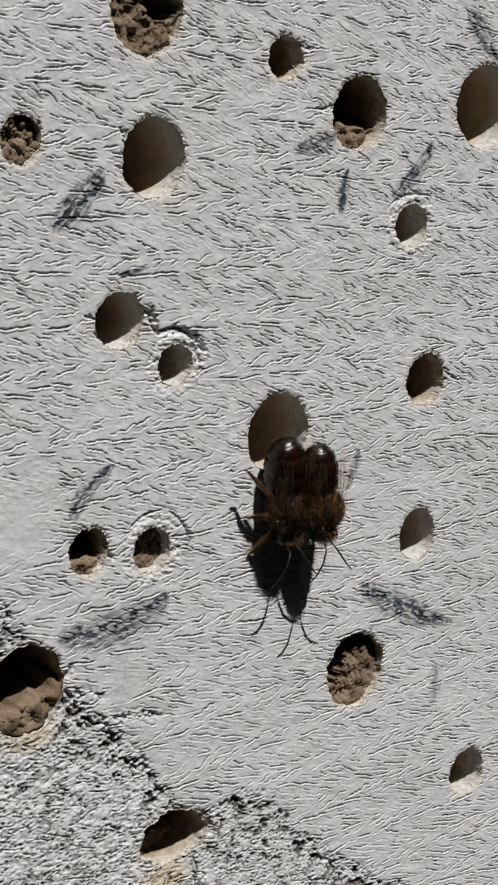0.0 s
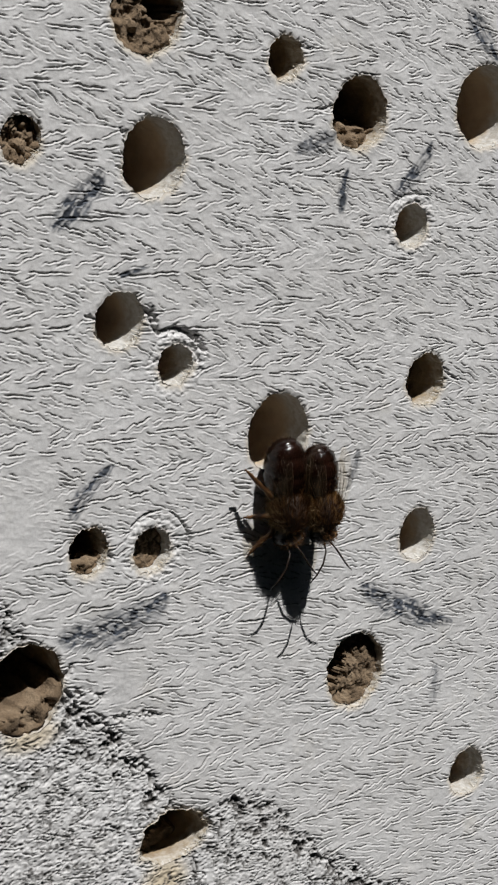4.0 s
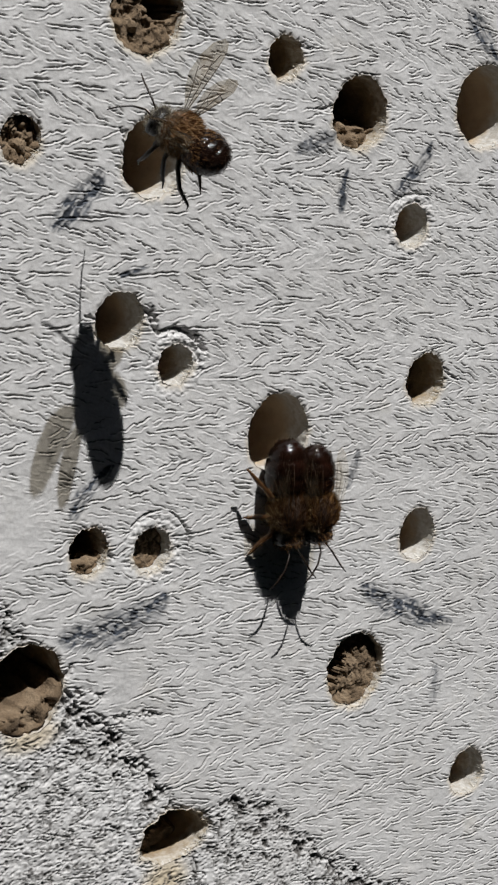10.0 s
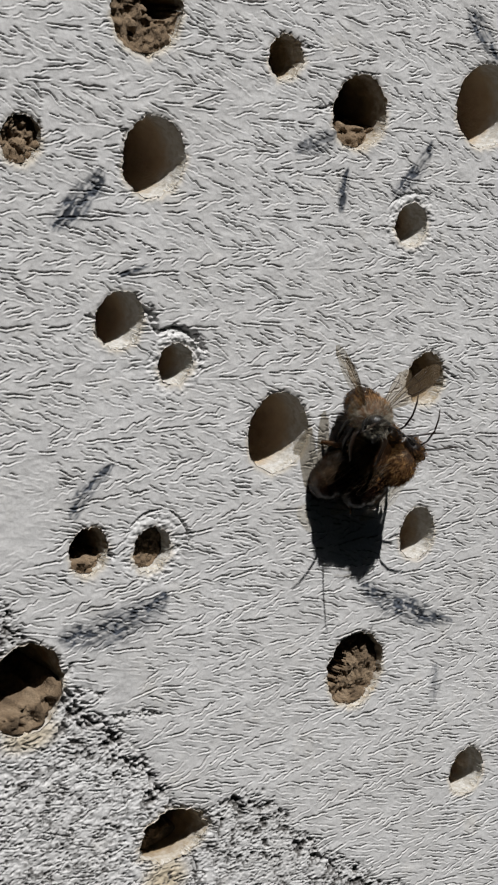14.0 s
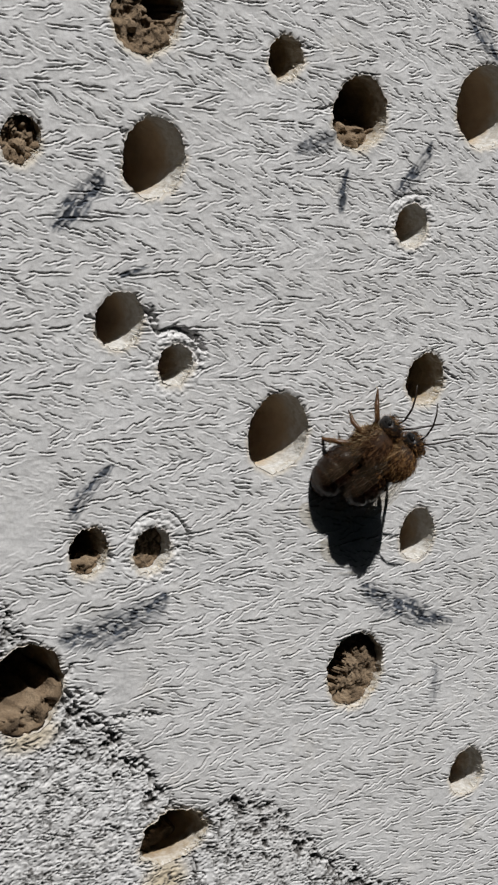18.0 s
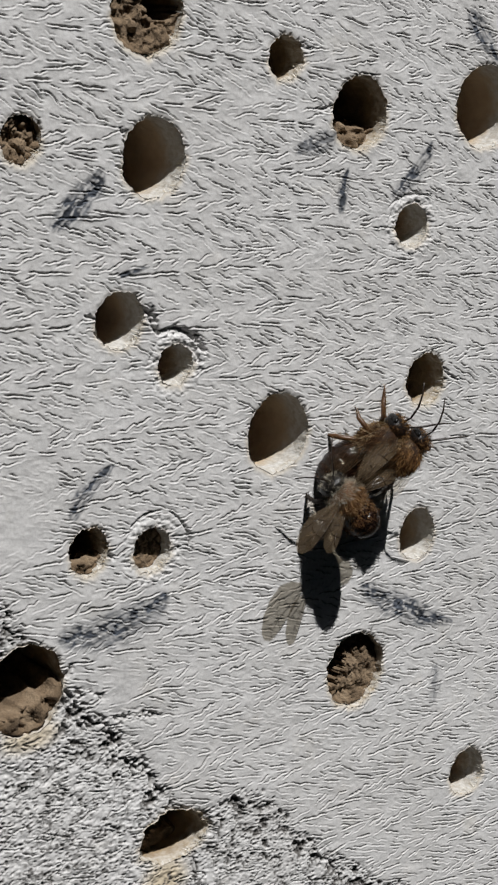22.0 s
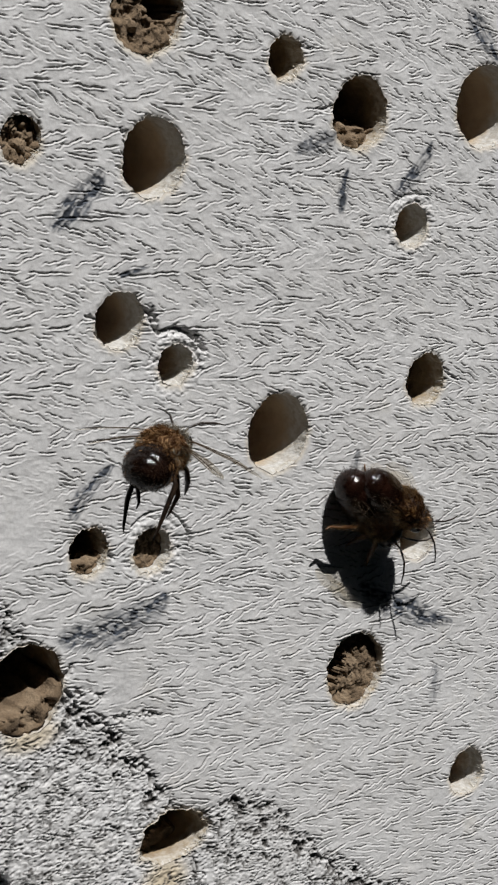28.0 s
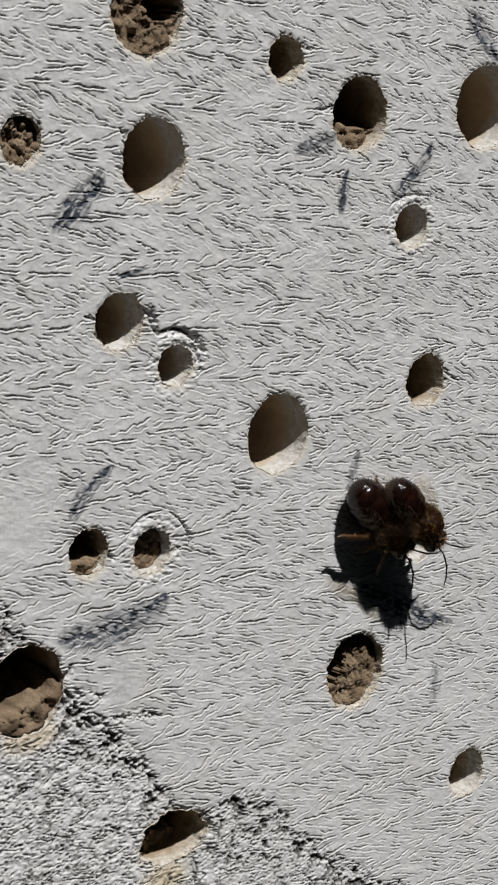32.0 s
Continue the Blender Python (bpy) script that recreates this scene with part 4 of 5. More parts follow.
def motions():
    fly(female, [
        (0, 3.76, -8.41, 3.00, 0.05, -1.00, 0.00, 0.00, 0.00, 1.00), (1, 3.76, -8.48, 3.00, 0.05, -1.00, 0.00, 0.00, 0.00, 1.00),
        (2, 3.94, -8.44, 3.00, 0.05, -1.00, 0.00, 0.00, 0.00, 1.00), (3, 3.94, -8.38, 3.00, 0.05, -1.00, 0.00, 0.00, 0.00, 1.00),
        (3.6, 3.85, -8.43, 3.00, 0.05, -1.00, 0.00, 0.00, 0.00, 1.00), (5.5, 3.31, -8.34, 3.00, 0.05, -1.00, 0.00, 0.00, 0.00, 1.00),
        (6, 3.94, -8.79, 3.00, 0.08, -1.00, 0.00, 0.00, 0.00, 1.00), (6.4, 3.49, -8.58, 3.00, 0.08, -1.00, 0.00, 0.00, 0.00, 1.00),
        (7, 3.13, -8.17, 3.00, 0.04, -1.00, 0.00, 0.00, 0.00, 1.00), (8, 3.85, -8.64, 3.00, 0.03, -1.00, 0.00, 0.00, 0.00, 1.00),
        (9, 3.94, -8.79, 3.00, 0.00, -1.00, 0.00, 0.00, 0.00, 1.00), (9.6, 3.94, -8.65, 3.00, 0.00, -1.00, 0.00, 0.00, 0.00, 1.00),
        (10.3, 3.67, -8.61, 3.00, 0.03, -1.00, 0.00, 0.00, 0.00, 1.00), (10.7, 3.94, -8.72, 3.00, 0.05, -1.00, 0.00, 0.00, 0.00, 1.00),
        (10.9, 4.12, -8.48, 3.00, 0.54, -0.84, 0.00, 0.00, 0.00, 1.00), (11, 5.92, -8.79, 2.85, 0.71, -0.70, 0.00, 0.00, 0.00, 1.00),
        (11.1, 8.19, -7.77, 2.85, 0.92, -0.39, 0.00, 0.00, 0.00, 1.00), (11.2, 10.81, -6.42, 3.00, 0.99, 0.09, 0.14, -0.14, -0.01, 0.99),
        (11.35, 12.58, -4.61, 3.15, 0.74, 0.62, 0.28, -0.21, -0.17, 0.96), (11.6, 13.74, -2.93, 4.00, 0.66, 0.62, 0.42, -0.28, -0.26, 0.90),
        (12, 14.69, -3.29, 4.00, 0.68, 0.60, 0.42, -0.28, -0.25, 0.90), (12.5, 15.17, -3.37, 4.00, 0.68, 0.60, 0.42, -0.28, -0.25, 0.90),
        (13, 16.91, -3.92, 4.00, 0.66, 0.62, 0.42, -0.28, -0.26, 0.90), (13.5, 16.32, -3.54, 4.00, 0.68, 0.60, 0.42, -0.28, -0.25, 0.90),
        (14, 16.12, -2.94, 4.00, 0.72, 0.56, 0.42, -0.30, -0.23, 0.90), (14.5, 17.06, -2.01, 4.00, 0.68, 0.60, 0.42, -0.28, -0.25, 0.90),
        (16.5, 16.10, -2.08, 4.00, 0.66, 0.62, 0.42, -0.28, -0.26, 0.90), (17, 16.10, -2.08, 4.00, 0.64, 0.64, 0.42, -0.27, -0.27, 0.90),
        (18, 16.30, -2.25, 4.00, 0.68, 0.60, 0.42, -0.28, -0.25, 0.90), (19, 16.48, -1.92, 4.00, 0.68, 0.60, 0.42, -0.28, -0.25, 0.90),
        (20, 16.58, -1.94, 4.00, 0.68, 0.60, 0.42, -0.29, -0.25, 0.90), (20.6, 17.25, -1.82, 4.00, 0.75, 0.51, 0.42, -0.31, -0.22, 0.90),
        (21, 17.25, -1.82, 4.00, 0.74, 0.52, 0.42, -0.31, -0.22, 0.90), (22, 17.26, -2.04, 4.00, 0.70, 0.58, 0.42, -0.29, -0.24, 0.90),
        (23, 17.55, -2.44, 4.00, 0.58, 0.70, 0.42, -0.24, -0.29, 0.90), (23.6, 17.26, -2.40, 4.60, 0.59, 0.59, 0.55, -0.32, -0.32, 0.83),
        (24, 17.20, -3.40, 4.60, 0.50, 0.67, 0.55, -0.27, -0.37, 0.83), (24.5, 17.28, -3.12, 4.60, 0.59, 0.59, 0.55, -0.32, -0.32, 0.83),
        (24.75, 17.58, -3.12, 4.15, 0.91, 0.30, 0.28, -0.26, -0.08, 0.96), (24.9, 18.57, -4.17, 3.95, 1.00, 0.01, 0.09, -0.09, -0.00, 1.00),
        (25, 19.04, -4.47, 3.88, 0.99, -0.10, 0.03, -0.03, 0.00, 1.00), (25.5, 19.02, -4.25, 3.89, 1.00, -0.09, 0.04, -0.04, 0.00, 1.00),
        (26.3, 18.07, -6.92, 2.85, 0.91, -0.42, 0.00, 0.00, 0.00, 1.00), (27, 18.46, -11.70, 2.85, 0.75, -0.67, 0.00, 0.00, 0.00, 1.00),
        (27.5, 18.86, -12.13, 3.00, 0.68, -0.73, 0.00, 0.00, 0.00, 1.00), (28, 18.86, -12.13, 3.00, 0.69, -0.73, 0.00, 0.00, 0.00, 1.00),
        (28.8, 18.87, -12.28, 3.00, 0.67, -0.74, 0.00, 0.00, 0.00, 1.00), (29, 19.07, -13.08, 3.00, 0.63, -0.78, 0.00, 0.00, 0.00, 1.00),
        (29.3, 19.86, -13.80, 3.00, 0.66, -0.76, 0.00, 0.00, 0.00, 1.00), (30, 20.85, -13.41, 3.00, 0.66, -0.75, 0.00, 0.00, 0.00, 1.00),
        (31, 20.45, -13.68, 3.00, 0.65, -0.76, 0.00, 0.00, 0.00, 1.00), (32, 20.75, -13.84, 3.00, 0.66, -0.76, 0.00, 0.00, 0.00, 1.00),
    ])
    fly(male, [
        (0, 7.81, -8.78, 4.65, 0.05, -1.00, 0.07, -0.00, 0.07, 1.00), (1, 7.81, -8.85, 4.65, 0.05, -1.00, 0.07, -0.00, 0.07, 1.00),
        (2, 7.99, -8.81, 4.65, 0.05, -1.00, 0.07, -0.00, 0.07, 1.00), (3, 7.99, -8.74, 4.65, 0.05, -1.00, 0.07, -0.00, 0.07, 1.00),
        (3.6, 7.90, -8.86, 4.65, 0.05, -1.00, 0.07, -0.00, 0.07, 1.00), (5.5, 7.26, -8.54, 4.65, 0.05, -1.00, 0.07, -0.00, 0.07, 1.00),
        (6, 8.18, -9.05, 4.65, 0.08, -0.99, 0.07, -0.01, 0.07, 1.00), (6.4, 7.63, -8.81, 4.65, 0.08, -0.99, 0.07, -0.01, 0.07, 1.00),
        (7, 7.26, -8.47, 4.65, 0.04, -1.00, 0.07, -0.00, 0.07, 1.00), (8, 7.35, -8.91, 4.65, 0.03, -1.00, 0.07, -0.00, 0.07, 1.00),
        (9, 7.26, -8.89, 4.65, 0.00, -1.00, 0.07, 0.00, 0.07, 1.00), (9.6, 7.26, -8.82, 4.65, 0.00, -1.00, 0.07, 0.00, 0.07, 1.00),
        (10.3, 6.99, -8.77, 4.65, 0.03, -1.00, 0.07, -0.00, 0.07, 1.00), (10.7, 7.26, -8.96, 4.65, 0.05, -1.00, 0.07, -0.00, 0.07, 1.00),
        (10.9, 8.54, -8.90, 4.65, 0.54, -0.84, 0.07, -0.04, 0.06, 1.00), (11, 10.86, -9.31, 4.50, 0.71, -0.70, 0.07, -0.05, 0.05, 1.00),
        (11.1, 14.13, -8.09, 4.50, 0.92, -0.39, 0.07, -0.06, 0.03, 1.00), (11.2, 15.38, -6.85, 4.65, 0.97, 0.09, 0.21, -0.21, -0.02, 0.98),
        (11.35, 16.24, -5.45, 4.80, 0.72, 0.60, 0.34, -0.26, -0.22, 0.94), (11.6, 16.97, -4.77, 5.65, 0.66, 0.62, 0.42, -0.28, -0.26, 0.90),
        (12, 17.47, -5.13, 5.65, 0.67, 0.61, 0.42, -0.28, -0.25, 0.90), (12.5, 17.95, -5.21, 5.65, 0.67, 0.61, 0.42, -0.28, -0.25, 0.90),
        (13, 20.39, -5.02, 5.65, 0.66, 0.62, 0.42, -0.28, -0.26, 0.90), (13.5, 19.60, -4.89, 5.65, 0.67, 0.61, 0.42, -0.28, -0.25, 0.90),
        (14, 18.91, -4.64, 5.65, 0.71, 0.56, 0.42, -0.30, -0.24, 0.90), (14.5, 19.57, -3.74, 5.65, 0.67, 0.61, 0.42, -0.28, -0.25, 0.90),
        (16.5, 18.99, -3.94, 5.65, 0.66, 0.62, 0.42, -0.28, -0.26, 0.90), (17, 18.80, -3.91, 5.65, 0.64, 0.65, 0.42, -0.27, -0.27, 0.90),
        (18, 18.99, -4.08, 5.65, 0.67, 0.61, 0.42, -0.28, -0.25, 0.90), (19, 18.98, -3.65, 5.65, 0.67, 0.61, 0.42, -0.28, -0.25, 0.90),
        (20, 19.18, -3.53, 5.65, 0.68, 0.60, 0.42, -0.29, -0.25, 0.90), (20.6, 19.56, -3.31, 5.65, 0.76, 0.50, 0.42, -0.32, -0.21, 0.90),
        (21, 19.56, -3.16, 5.65, 0.75, 0.51, 0.42, -0.31, -0.22, 0.90), (22, 19.86, -3.57, 5.65, 0.70, 0.58, 0.42, -0.29, -0.24, 0.90),
        (23, 20.36, -4.00, 5.65, 0.58, 0.70, 0.42, -0.24, -0.29, 0.90), (23.6, 19.16, -2.74, 6.25, 0.59, 0.60, 0.55, -0.32, -0.33, 0.83),
        (24, 18.35, -1.55, 6.25, 0.49, 0.68, 0.55, -0.27, -0.37, 0.83), (24.5, 18.55, -1.94, 6.25, 0.59, 0.60, 0.55, -0.32, -0.33, 0.83),
        (24.75, 19.64, -2.41, 5.80, 0.89, 0.29, 0.34, -0.33, -0.11, 0.94), (24.9, 21.07, -4.46, 5.60, 0.99, 0.01, 0.16, -0.16, -0.00, 0.99),
        (25, 21.75, -5.09, 5.53, 0.99, -0.10, 0.10, -0.10, 0.01, 1.00), (25.5, 21.74, -4.94, 5.54, 0.99, -0.08, 0.11, -0.11, 0.01, 0.99),
        (26.3, 22.86, -8.10, 4.50, 0.91, -0.42, 0.07, -0.06, 0.03, 1.00), (27, 21.45, -11.13, 4.75, 0.79, -0.60, 0.07, -0.05, 0.05, 1.00),
        (27.5, 21.15, -10.85, 5.15, 0.79, -0.61, 0.07, -0.05, 0.05, 1.00), (28, 21.14, -10.70, 5.15, 0.79, -0.60, 0.07, -0.05, 0.05, 1.00),
        (28.8, 21.35, -11.03, 5.15, 0.78, -0.63, 0.07, -0.05, 0.05, 1.00), (29, 21.56, -11.65, 5.15, 0.74, -0.66, 0.07, -0.04, 0.05, 1.00),
        (29.3, 23.57, -12.16, 5.15, 0.65, -0.75, 0.07, -0.05, 0.05, 1.00), (30, 25.18, -12.56, 5.15, 0.66, -0.75, 0.07, -0.05, 0.05, 1.00),
        (31, 24.79, -12.79, 5.15, 0.65, -0.76, 0.07, -0.05, 0.05, 1.00), (32, 24.60, -13.44, 5.15, 0.65, -0.75, 0.07, -0.05, 0.05, 1.00),
    ])
    fly(suitor, [
        (0, -28.34, -78.49, 15.00, 0.26, 0.44, -0.86, -0.30, 0.88, 0.36), (0.2, -24.12, -59.11, 15.00, 0.26, 0.44, -0.86, -0.30, 0.88, 0.36),
        (0.3, -12.98, -2.49, 24.16, 0.33, 0.29, -0.90, -0.25, 0.94, 0.21), (0.4, -9.89, -10.94, 17.05, 0.64, 0.31, -0.70, -0.19, 0.95, 0.24),
        (0.5, -3.26, -9.37, 14.82, 0.25, 0.14, -0.96, -0.24, 0.97, 0.08), (0.6, -5.98, -2.85, 9.80, 0.83, 0.33, -0.45, -0.20, 0.93, 0.31),
        (0.7, 1.77, -4.75, 16.02, 0.15, 0.24, -0.96, -0.28, 0.94, 0.19), (0.8, -10.10, -3.46, 12.32, 0.71, 0.41, -0.57, -0.26, 0.91, 0.33),
        (0.9, -21.79, -11.08, 10.74, 0.16, 0.43, -0.89, -0.30, 0.88, 0.37), (1, -14.94, -14.36, 8.93, 0.14, 0.42, -0.90, -0.30, 0.88, 0.36),
        (1.1, -21.47, -13.09, 9.07, 0.16, 0.43, -0.89, -0.30, 0.88, 0.37), (1.2, -26.42, -9.20, 7.29, 0.23, 0.44, -0.87, -0.30, 0.88, 0.37),
        (1.3, 1.69, -4.46, 10.79, 0.30, 0.33, -0.90, -0.27, 0.93, 0.25), (1.4, 6.81, 1.45, 13.92, -0.08, 0.30, -0.95, -0.31, 0.90, 0.31),
        (1.5, 17.17, -8.86, 8.87, 0.09, 0.30, -0.95, -0.29, 0.92, 0.26), (1.6, 31.90, -19.35, 8.00, 0.26, 0.44, -0.86, -0.30, 0.88, 0.36),
        (1.7, 42.80, -21.23, 9.00, 0.26, 0.44, -0.86, -0.30, 0.88, 0.36), (1.9, 97.75, -22.83, 10.00, 0.26, 0.44, -0.86, -0.30, 0.88, 0.36),
        (2.3, 21.66, -87.60, 25.00, 0.26, 0.44, -0.86, -0.30, 0.88, 0.36), (2.4, 1.11, -60.51, 25.00, 0.26, 0.44, -0.86, -0.30, 0.88, 0.36),
        (2.5, -22.73, -25.15, 27.00, 0.41, 0.68, -0.60, -0.42, 0.73, 0.54), (2.6, -46.14, -16.96, 27.00, 0.74, 0.60, -0.31, -0.46, 0.78, 0.43),
        (2.7, -65.60, -17.12, 25.00, 0.26, 0.44, -0.86, -0.30, 0.88, 0.36), (3, -95.81, -4.00, 25.00, 0.26, 0.44, -0.86, -0.30, 0.88, 0.36),
        (4.5, -100.07, -51.02, 25.00, 0.26, 0.44, -0.86, -0.30, 0.88, 0.36), (6.5, 60.65, -141.21, 25.00, 0.26, 0.44, -0.86, -0.30, 0.88, 0.36),
        (8.8, 142.74, -129.63, 22.00, 0.26, 0.44, -0.86, -0.30, 0.88, 0.36), (9.4, 58.93, -74.27, 22.00, 0.26, 0.44, -0.86, -0.30, 0.88, 0.36),
        (9.5, 23.63, -56.12, 20.00, 0.26, 0.44, -0.86, -0.30, 0.88, 0.36), (9.6, -3.24, -54.63, 20.00, 0.26, 0.44, -0.86, -0.30, 0.88, 0.36),
        (9.7, -23.68, 2.18, 14.25, 0.23, 0.39, -0.89, -0.29, 0.90, 0.32), (9.8, -6.12, 19.06, 27.37, 0.01, 1.00, -0.01, -0.64, 0.01, 0.77),
        (9.9, 18.34, 33.58, 16.00, 0.00, 0.43, -0.90, -0.30, 0.86, 0.41), (10, -21.52, 37.69, 14.84, -0.50, 0.50, -0.60, -0.30, 0.80, 0.45),
        (10.1, -57.55, 43.20, 16.00, 0.26, 0.44, -0.86, -0.30, 0.88, 0.36), (10.4, -89.27, 50.10, 20.00, 0.26, 0.44, -0.86, -0.30, 0.88, 0.36),
        (11.4, -98.31, -31.58, 25.00, 0.26, 0.44, -0.86, -0.30, 0.88, 0.36), (11.7, -60.69, -32.32, 25.00, 0.26, 0.44, -0.86, -0.30, 0.88, 0.36),
        (11.8, -35.14, -17.81, 26.00, 0.43, 0.74, -0.51, -0.48, 0.67, 0.57), (11.9, 9.58, -15.49, 21.11, 0.22, 0.32, -0.92, -0.28, 0.93, 0.26),
        (12, 5.40, -5.20, 8.70, 0.10, 0.90, -0.42, -0.30, 0.30, 0.90), (12.1, 6.36, -1.13, 12.57, 0.76, 0.41, -0.51, -0.26, 0.91, 0.33),
        (12.2, 11.88, -3.57, 7.76, 0.87, 0.18, -0.45, -0.07, 0.97, 0.24), (12.275, 11.27, -2.33, 8.38, 0.89, 0.44, -0.09, -0.19, 0.54, 0.82),
        (12.35, 10.65, -1.08, 9.00, 0.74, 0.61, 0.29, -0.23, -0.19, 0.96), (12.7, 14.20, -0.80, 8.50, 0.42, 0.72, 0.50, -0.25, -0.35, 0.90),
        (13, 14.70, -0.80, 8.60, 0.42, 0.72, 0.50, -0.25, -0.35, 0.90), (13.4, 14.20, -0.40, 8.40, 0.42, 0.72, 0.50, -0.25, -0.35, 0.90),
        (13.7, 13.45, 1.51, 6.50, 0.60, 0.17, 0.78, -0.75, -0.21, 0.63), (13.85, 13.36, 1.90, 6.25, 0.30, -0.11, 0.95, -0.68, 0.67, 0.29),
        (14, 13.60, 2.40, 6.60, -0.45, -0.25, 0.85, 0.10, 0.90, 0.30), (14.1, 11.00, 4.50, 10.00, 0.35, 0.20, 0.70, -0.10, 0.90, 0.30),
        (14.125, 9.50, 12.93, 12.00, 0.91, 0.34, -0.26, -0.23, 0.90, 0.37), (14.15, 8.92, 22.95, 14.00, 0.26, 0.44, -0.86, -0.30, 0.88, 0.36),
        (14.2, 18.23, 57.07, 10.00, 0.26, 0.44, -0.86, -0.30, 0.88, 0.36), (14.3, 29.70, 94.19, 10.00, 0.26, 0.44, -0.86, -0.30, 0.88, 0.36),
        (14.8, 94.66, 116.55, 10.00, 0.26, 0.44, -0.86, -0.30, 0.88, 0.36), (16.2, 95.56, -71.70, 25.00, 0.26, 0.44, -0.86, -0.30, 0.88, 0.36),
        (16.4, 29.47, -36.56, 25.00, -0.47, 0.38, -0.80, -0.22, 0.83, 0.52), (16.5, 15.09, -30.37, 25.00, -0.47, 0.38, -0.80, -0.22, 0.83, 0.52),
        (16.6, -19.14, -22.99, 26.00, -0.47, 0.38, -0.80, -0.22, 0.83, 0.52), (16.7, -60.05, -18.69, 25.00, 0.26, 0.44, -0.86, -0.30, 0.88, 0.36),
        (17.2, -96.21, -8.47, 25.00, 0.26, 0.44, -0.86, -0.30, 0.88, 0.36), (20, -88.55, 58.08, 20.00, 0.26, 0.44, -0.86, -0.30, 0.88, 0.36),
        (20.7, -46.64, 45.40, 12.00, 0.26, 0.44, -0.86, -0.30, 0.88, 0.36), (20.8, -27.20, 61.14, 12.00, 0.26, 0.44, -0.86, -0.30, 0.88, 0.36),
        (20.9, -18.95, 51.11, 16.61, 0.26, 0.44, -0.86, -0.30, 0.88, 0.36), (21, 9.74, 48.02, 10.02, -0.70, 0.12, -0.70, -0.30, 0.80, 0.45),
        (21.1, -13.53, 34.72, 12.00, -0.24, 0.14, -0.96, -0.34, 0.91, 0.22), (21.15, -12.72, 29.81, 11.37, 0.38, 0.25, -0.89, -0.21, 0.96, 0.18),
        (21.2, -11.92, 24.91, 10.74, 0.85, 0.26, -0.45, -0.14, 0.95, 0.28), (21.3, 43.77, 1.38, 9.00, 0.26, 0.44, -0.86, -0.30, 0.88, 0.36),
        (21.4, 26.19, -11.21, 16.74, 0.15, 0.31, -0.94, -0.29, 0.92, 0.26), (21.5, 16.06, -8.53, 7.45, 0.40, 0.30, -0.87, -0.24, 0.95, 0.22),
        (21.6, 14.59, -7.71, 6.78, 0.76, 0.41, -0.51, -0.26, 0.91, 0.33), (21.7, 12.11, -4.41, 9.00, 0.54, 0.84, -0.11, -0.70, 0.51, 0.49),
        (21.8, 13.20, -9.05, 6.00, -0.36, 0.66, -0.66, -0.15, 0.66, 0.74), (21.9, 11.30, -7.30, 5.20, -0.55, 0.75, -0.25, -0.20, 0.20, 0.95),
        (22, 11.00, -7.70, 5.00, -0.55, 0.75, -0.25, -0.20, 0.20, 0.95), (22.1, 8.86, -2.86, 9.00, 0.28, 0.90, -0.33, -0.58, 0.43, 0.69),
        (22.3, 13.17, 1.26, 6.80, 0.68, 0.63, 0.38, -0.27, -0.26, 0.93), (22.6, 14.38, 1.43, 6.80, 0.58, 0.78, 0.25, -0.15, -0.20, 0.97),
        (23, 15.20, 1.85, 7.50, 0.51, 0.84, 0.18, -0.09, -0.15, 0.98), (23.5, 15.48, 1.06, 8.00, 0.64, 0.69, 0.33, -0.23, -0.24, 0.94),
        (23.7, 13.30, 0.93, 11.00, 0.54, 0.84, 0.05, -0.78, 0.47, 0.41), (23.75, 27.65, 3.96, 12.00, 0.26, 0.44, -0.86, -0.30, 0.88, 0.36),
        (23.8, 26.15, -1.15, 15.44, 0.15, 0.31, -0.94, -0.29, 0.92, 0.26), (23.9, 10.55, 6.20, 13.67, 0.65, 0.42, -0.64, -0.27, 0.91, 0.33),
        (24, 32.60, 1.80, 15.60, -0.30, 0.65, -0.50, -0.30, 0.60, 0.65), (24.1, 63.95, 22.07, 12.00, 0.26, 0.44, -0.86, -0.30, 0.88, 0.36),
        (24.4, 61.75, 6.92, 10.00, 0.26, 0.44, -0.86, -0.30, 0.88, 0.36), (24.5, 35.48, 1.33, 8.70, -0.26, 0.05, -0.96, -0.37, 0.92, 0.15),
        (24.6, 18.24, 3.61, 17.35, -0.28, -0.03, -0.96, -0.40, 0.91, 0.08), (24.65, 12.64, 3.92, 14.93, 0.45, 0.15, -0.88, -0.21, 0.98, 0.06),
        (24.7, 7.04, 4.23, 12.50, 0.92, 0.24, -0.31, -0.14, 0.94, 0.31), (24.75, 13.86, 0.55, 10.25, 0.97, 0.20, 0.12, -0.22, 0.60, 0.77),
        (24.8, 20.68, -3.14, 8.00, 0.84, 0.13, 0.52, -0.51, -0.08, 0.85), (24.9, 26.01, -4.91, 7.80, 0.78, 0.52, 0.36, -0.30, -0.20, 0.93),
        (25, 26.64, -5.16, 7.80, 0.77, 0.54, 0.35, -0.29, -0.20, 0.94), (25.5, 26.63, -5.01, 7.80, 0.77, 0.52, 0.36, -0.30, -0.20, 0.93),
        (25.575, 26.93, -3.54, 8.00, 0.69, 0.64, -0.33, -0.21, 0.62, 0.76), (25.65, 24.93, -1.47, 11.00, 0.26, 0.44, -0.86, -0.30, 0.88, 0.36),
        (25.8, 63.32, 29.52, 12.00, 0.26, 0.44, -0.86, -0.30, 0.88, 0.36), (26.2, 74.90, 112.31, 15.00, 0.26, 0.44, -0.86, -0.30, 0.88, 0.36),
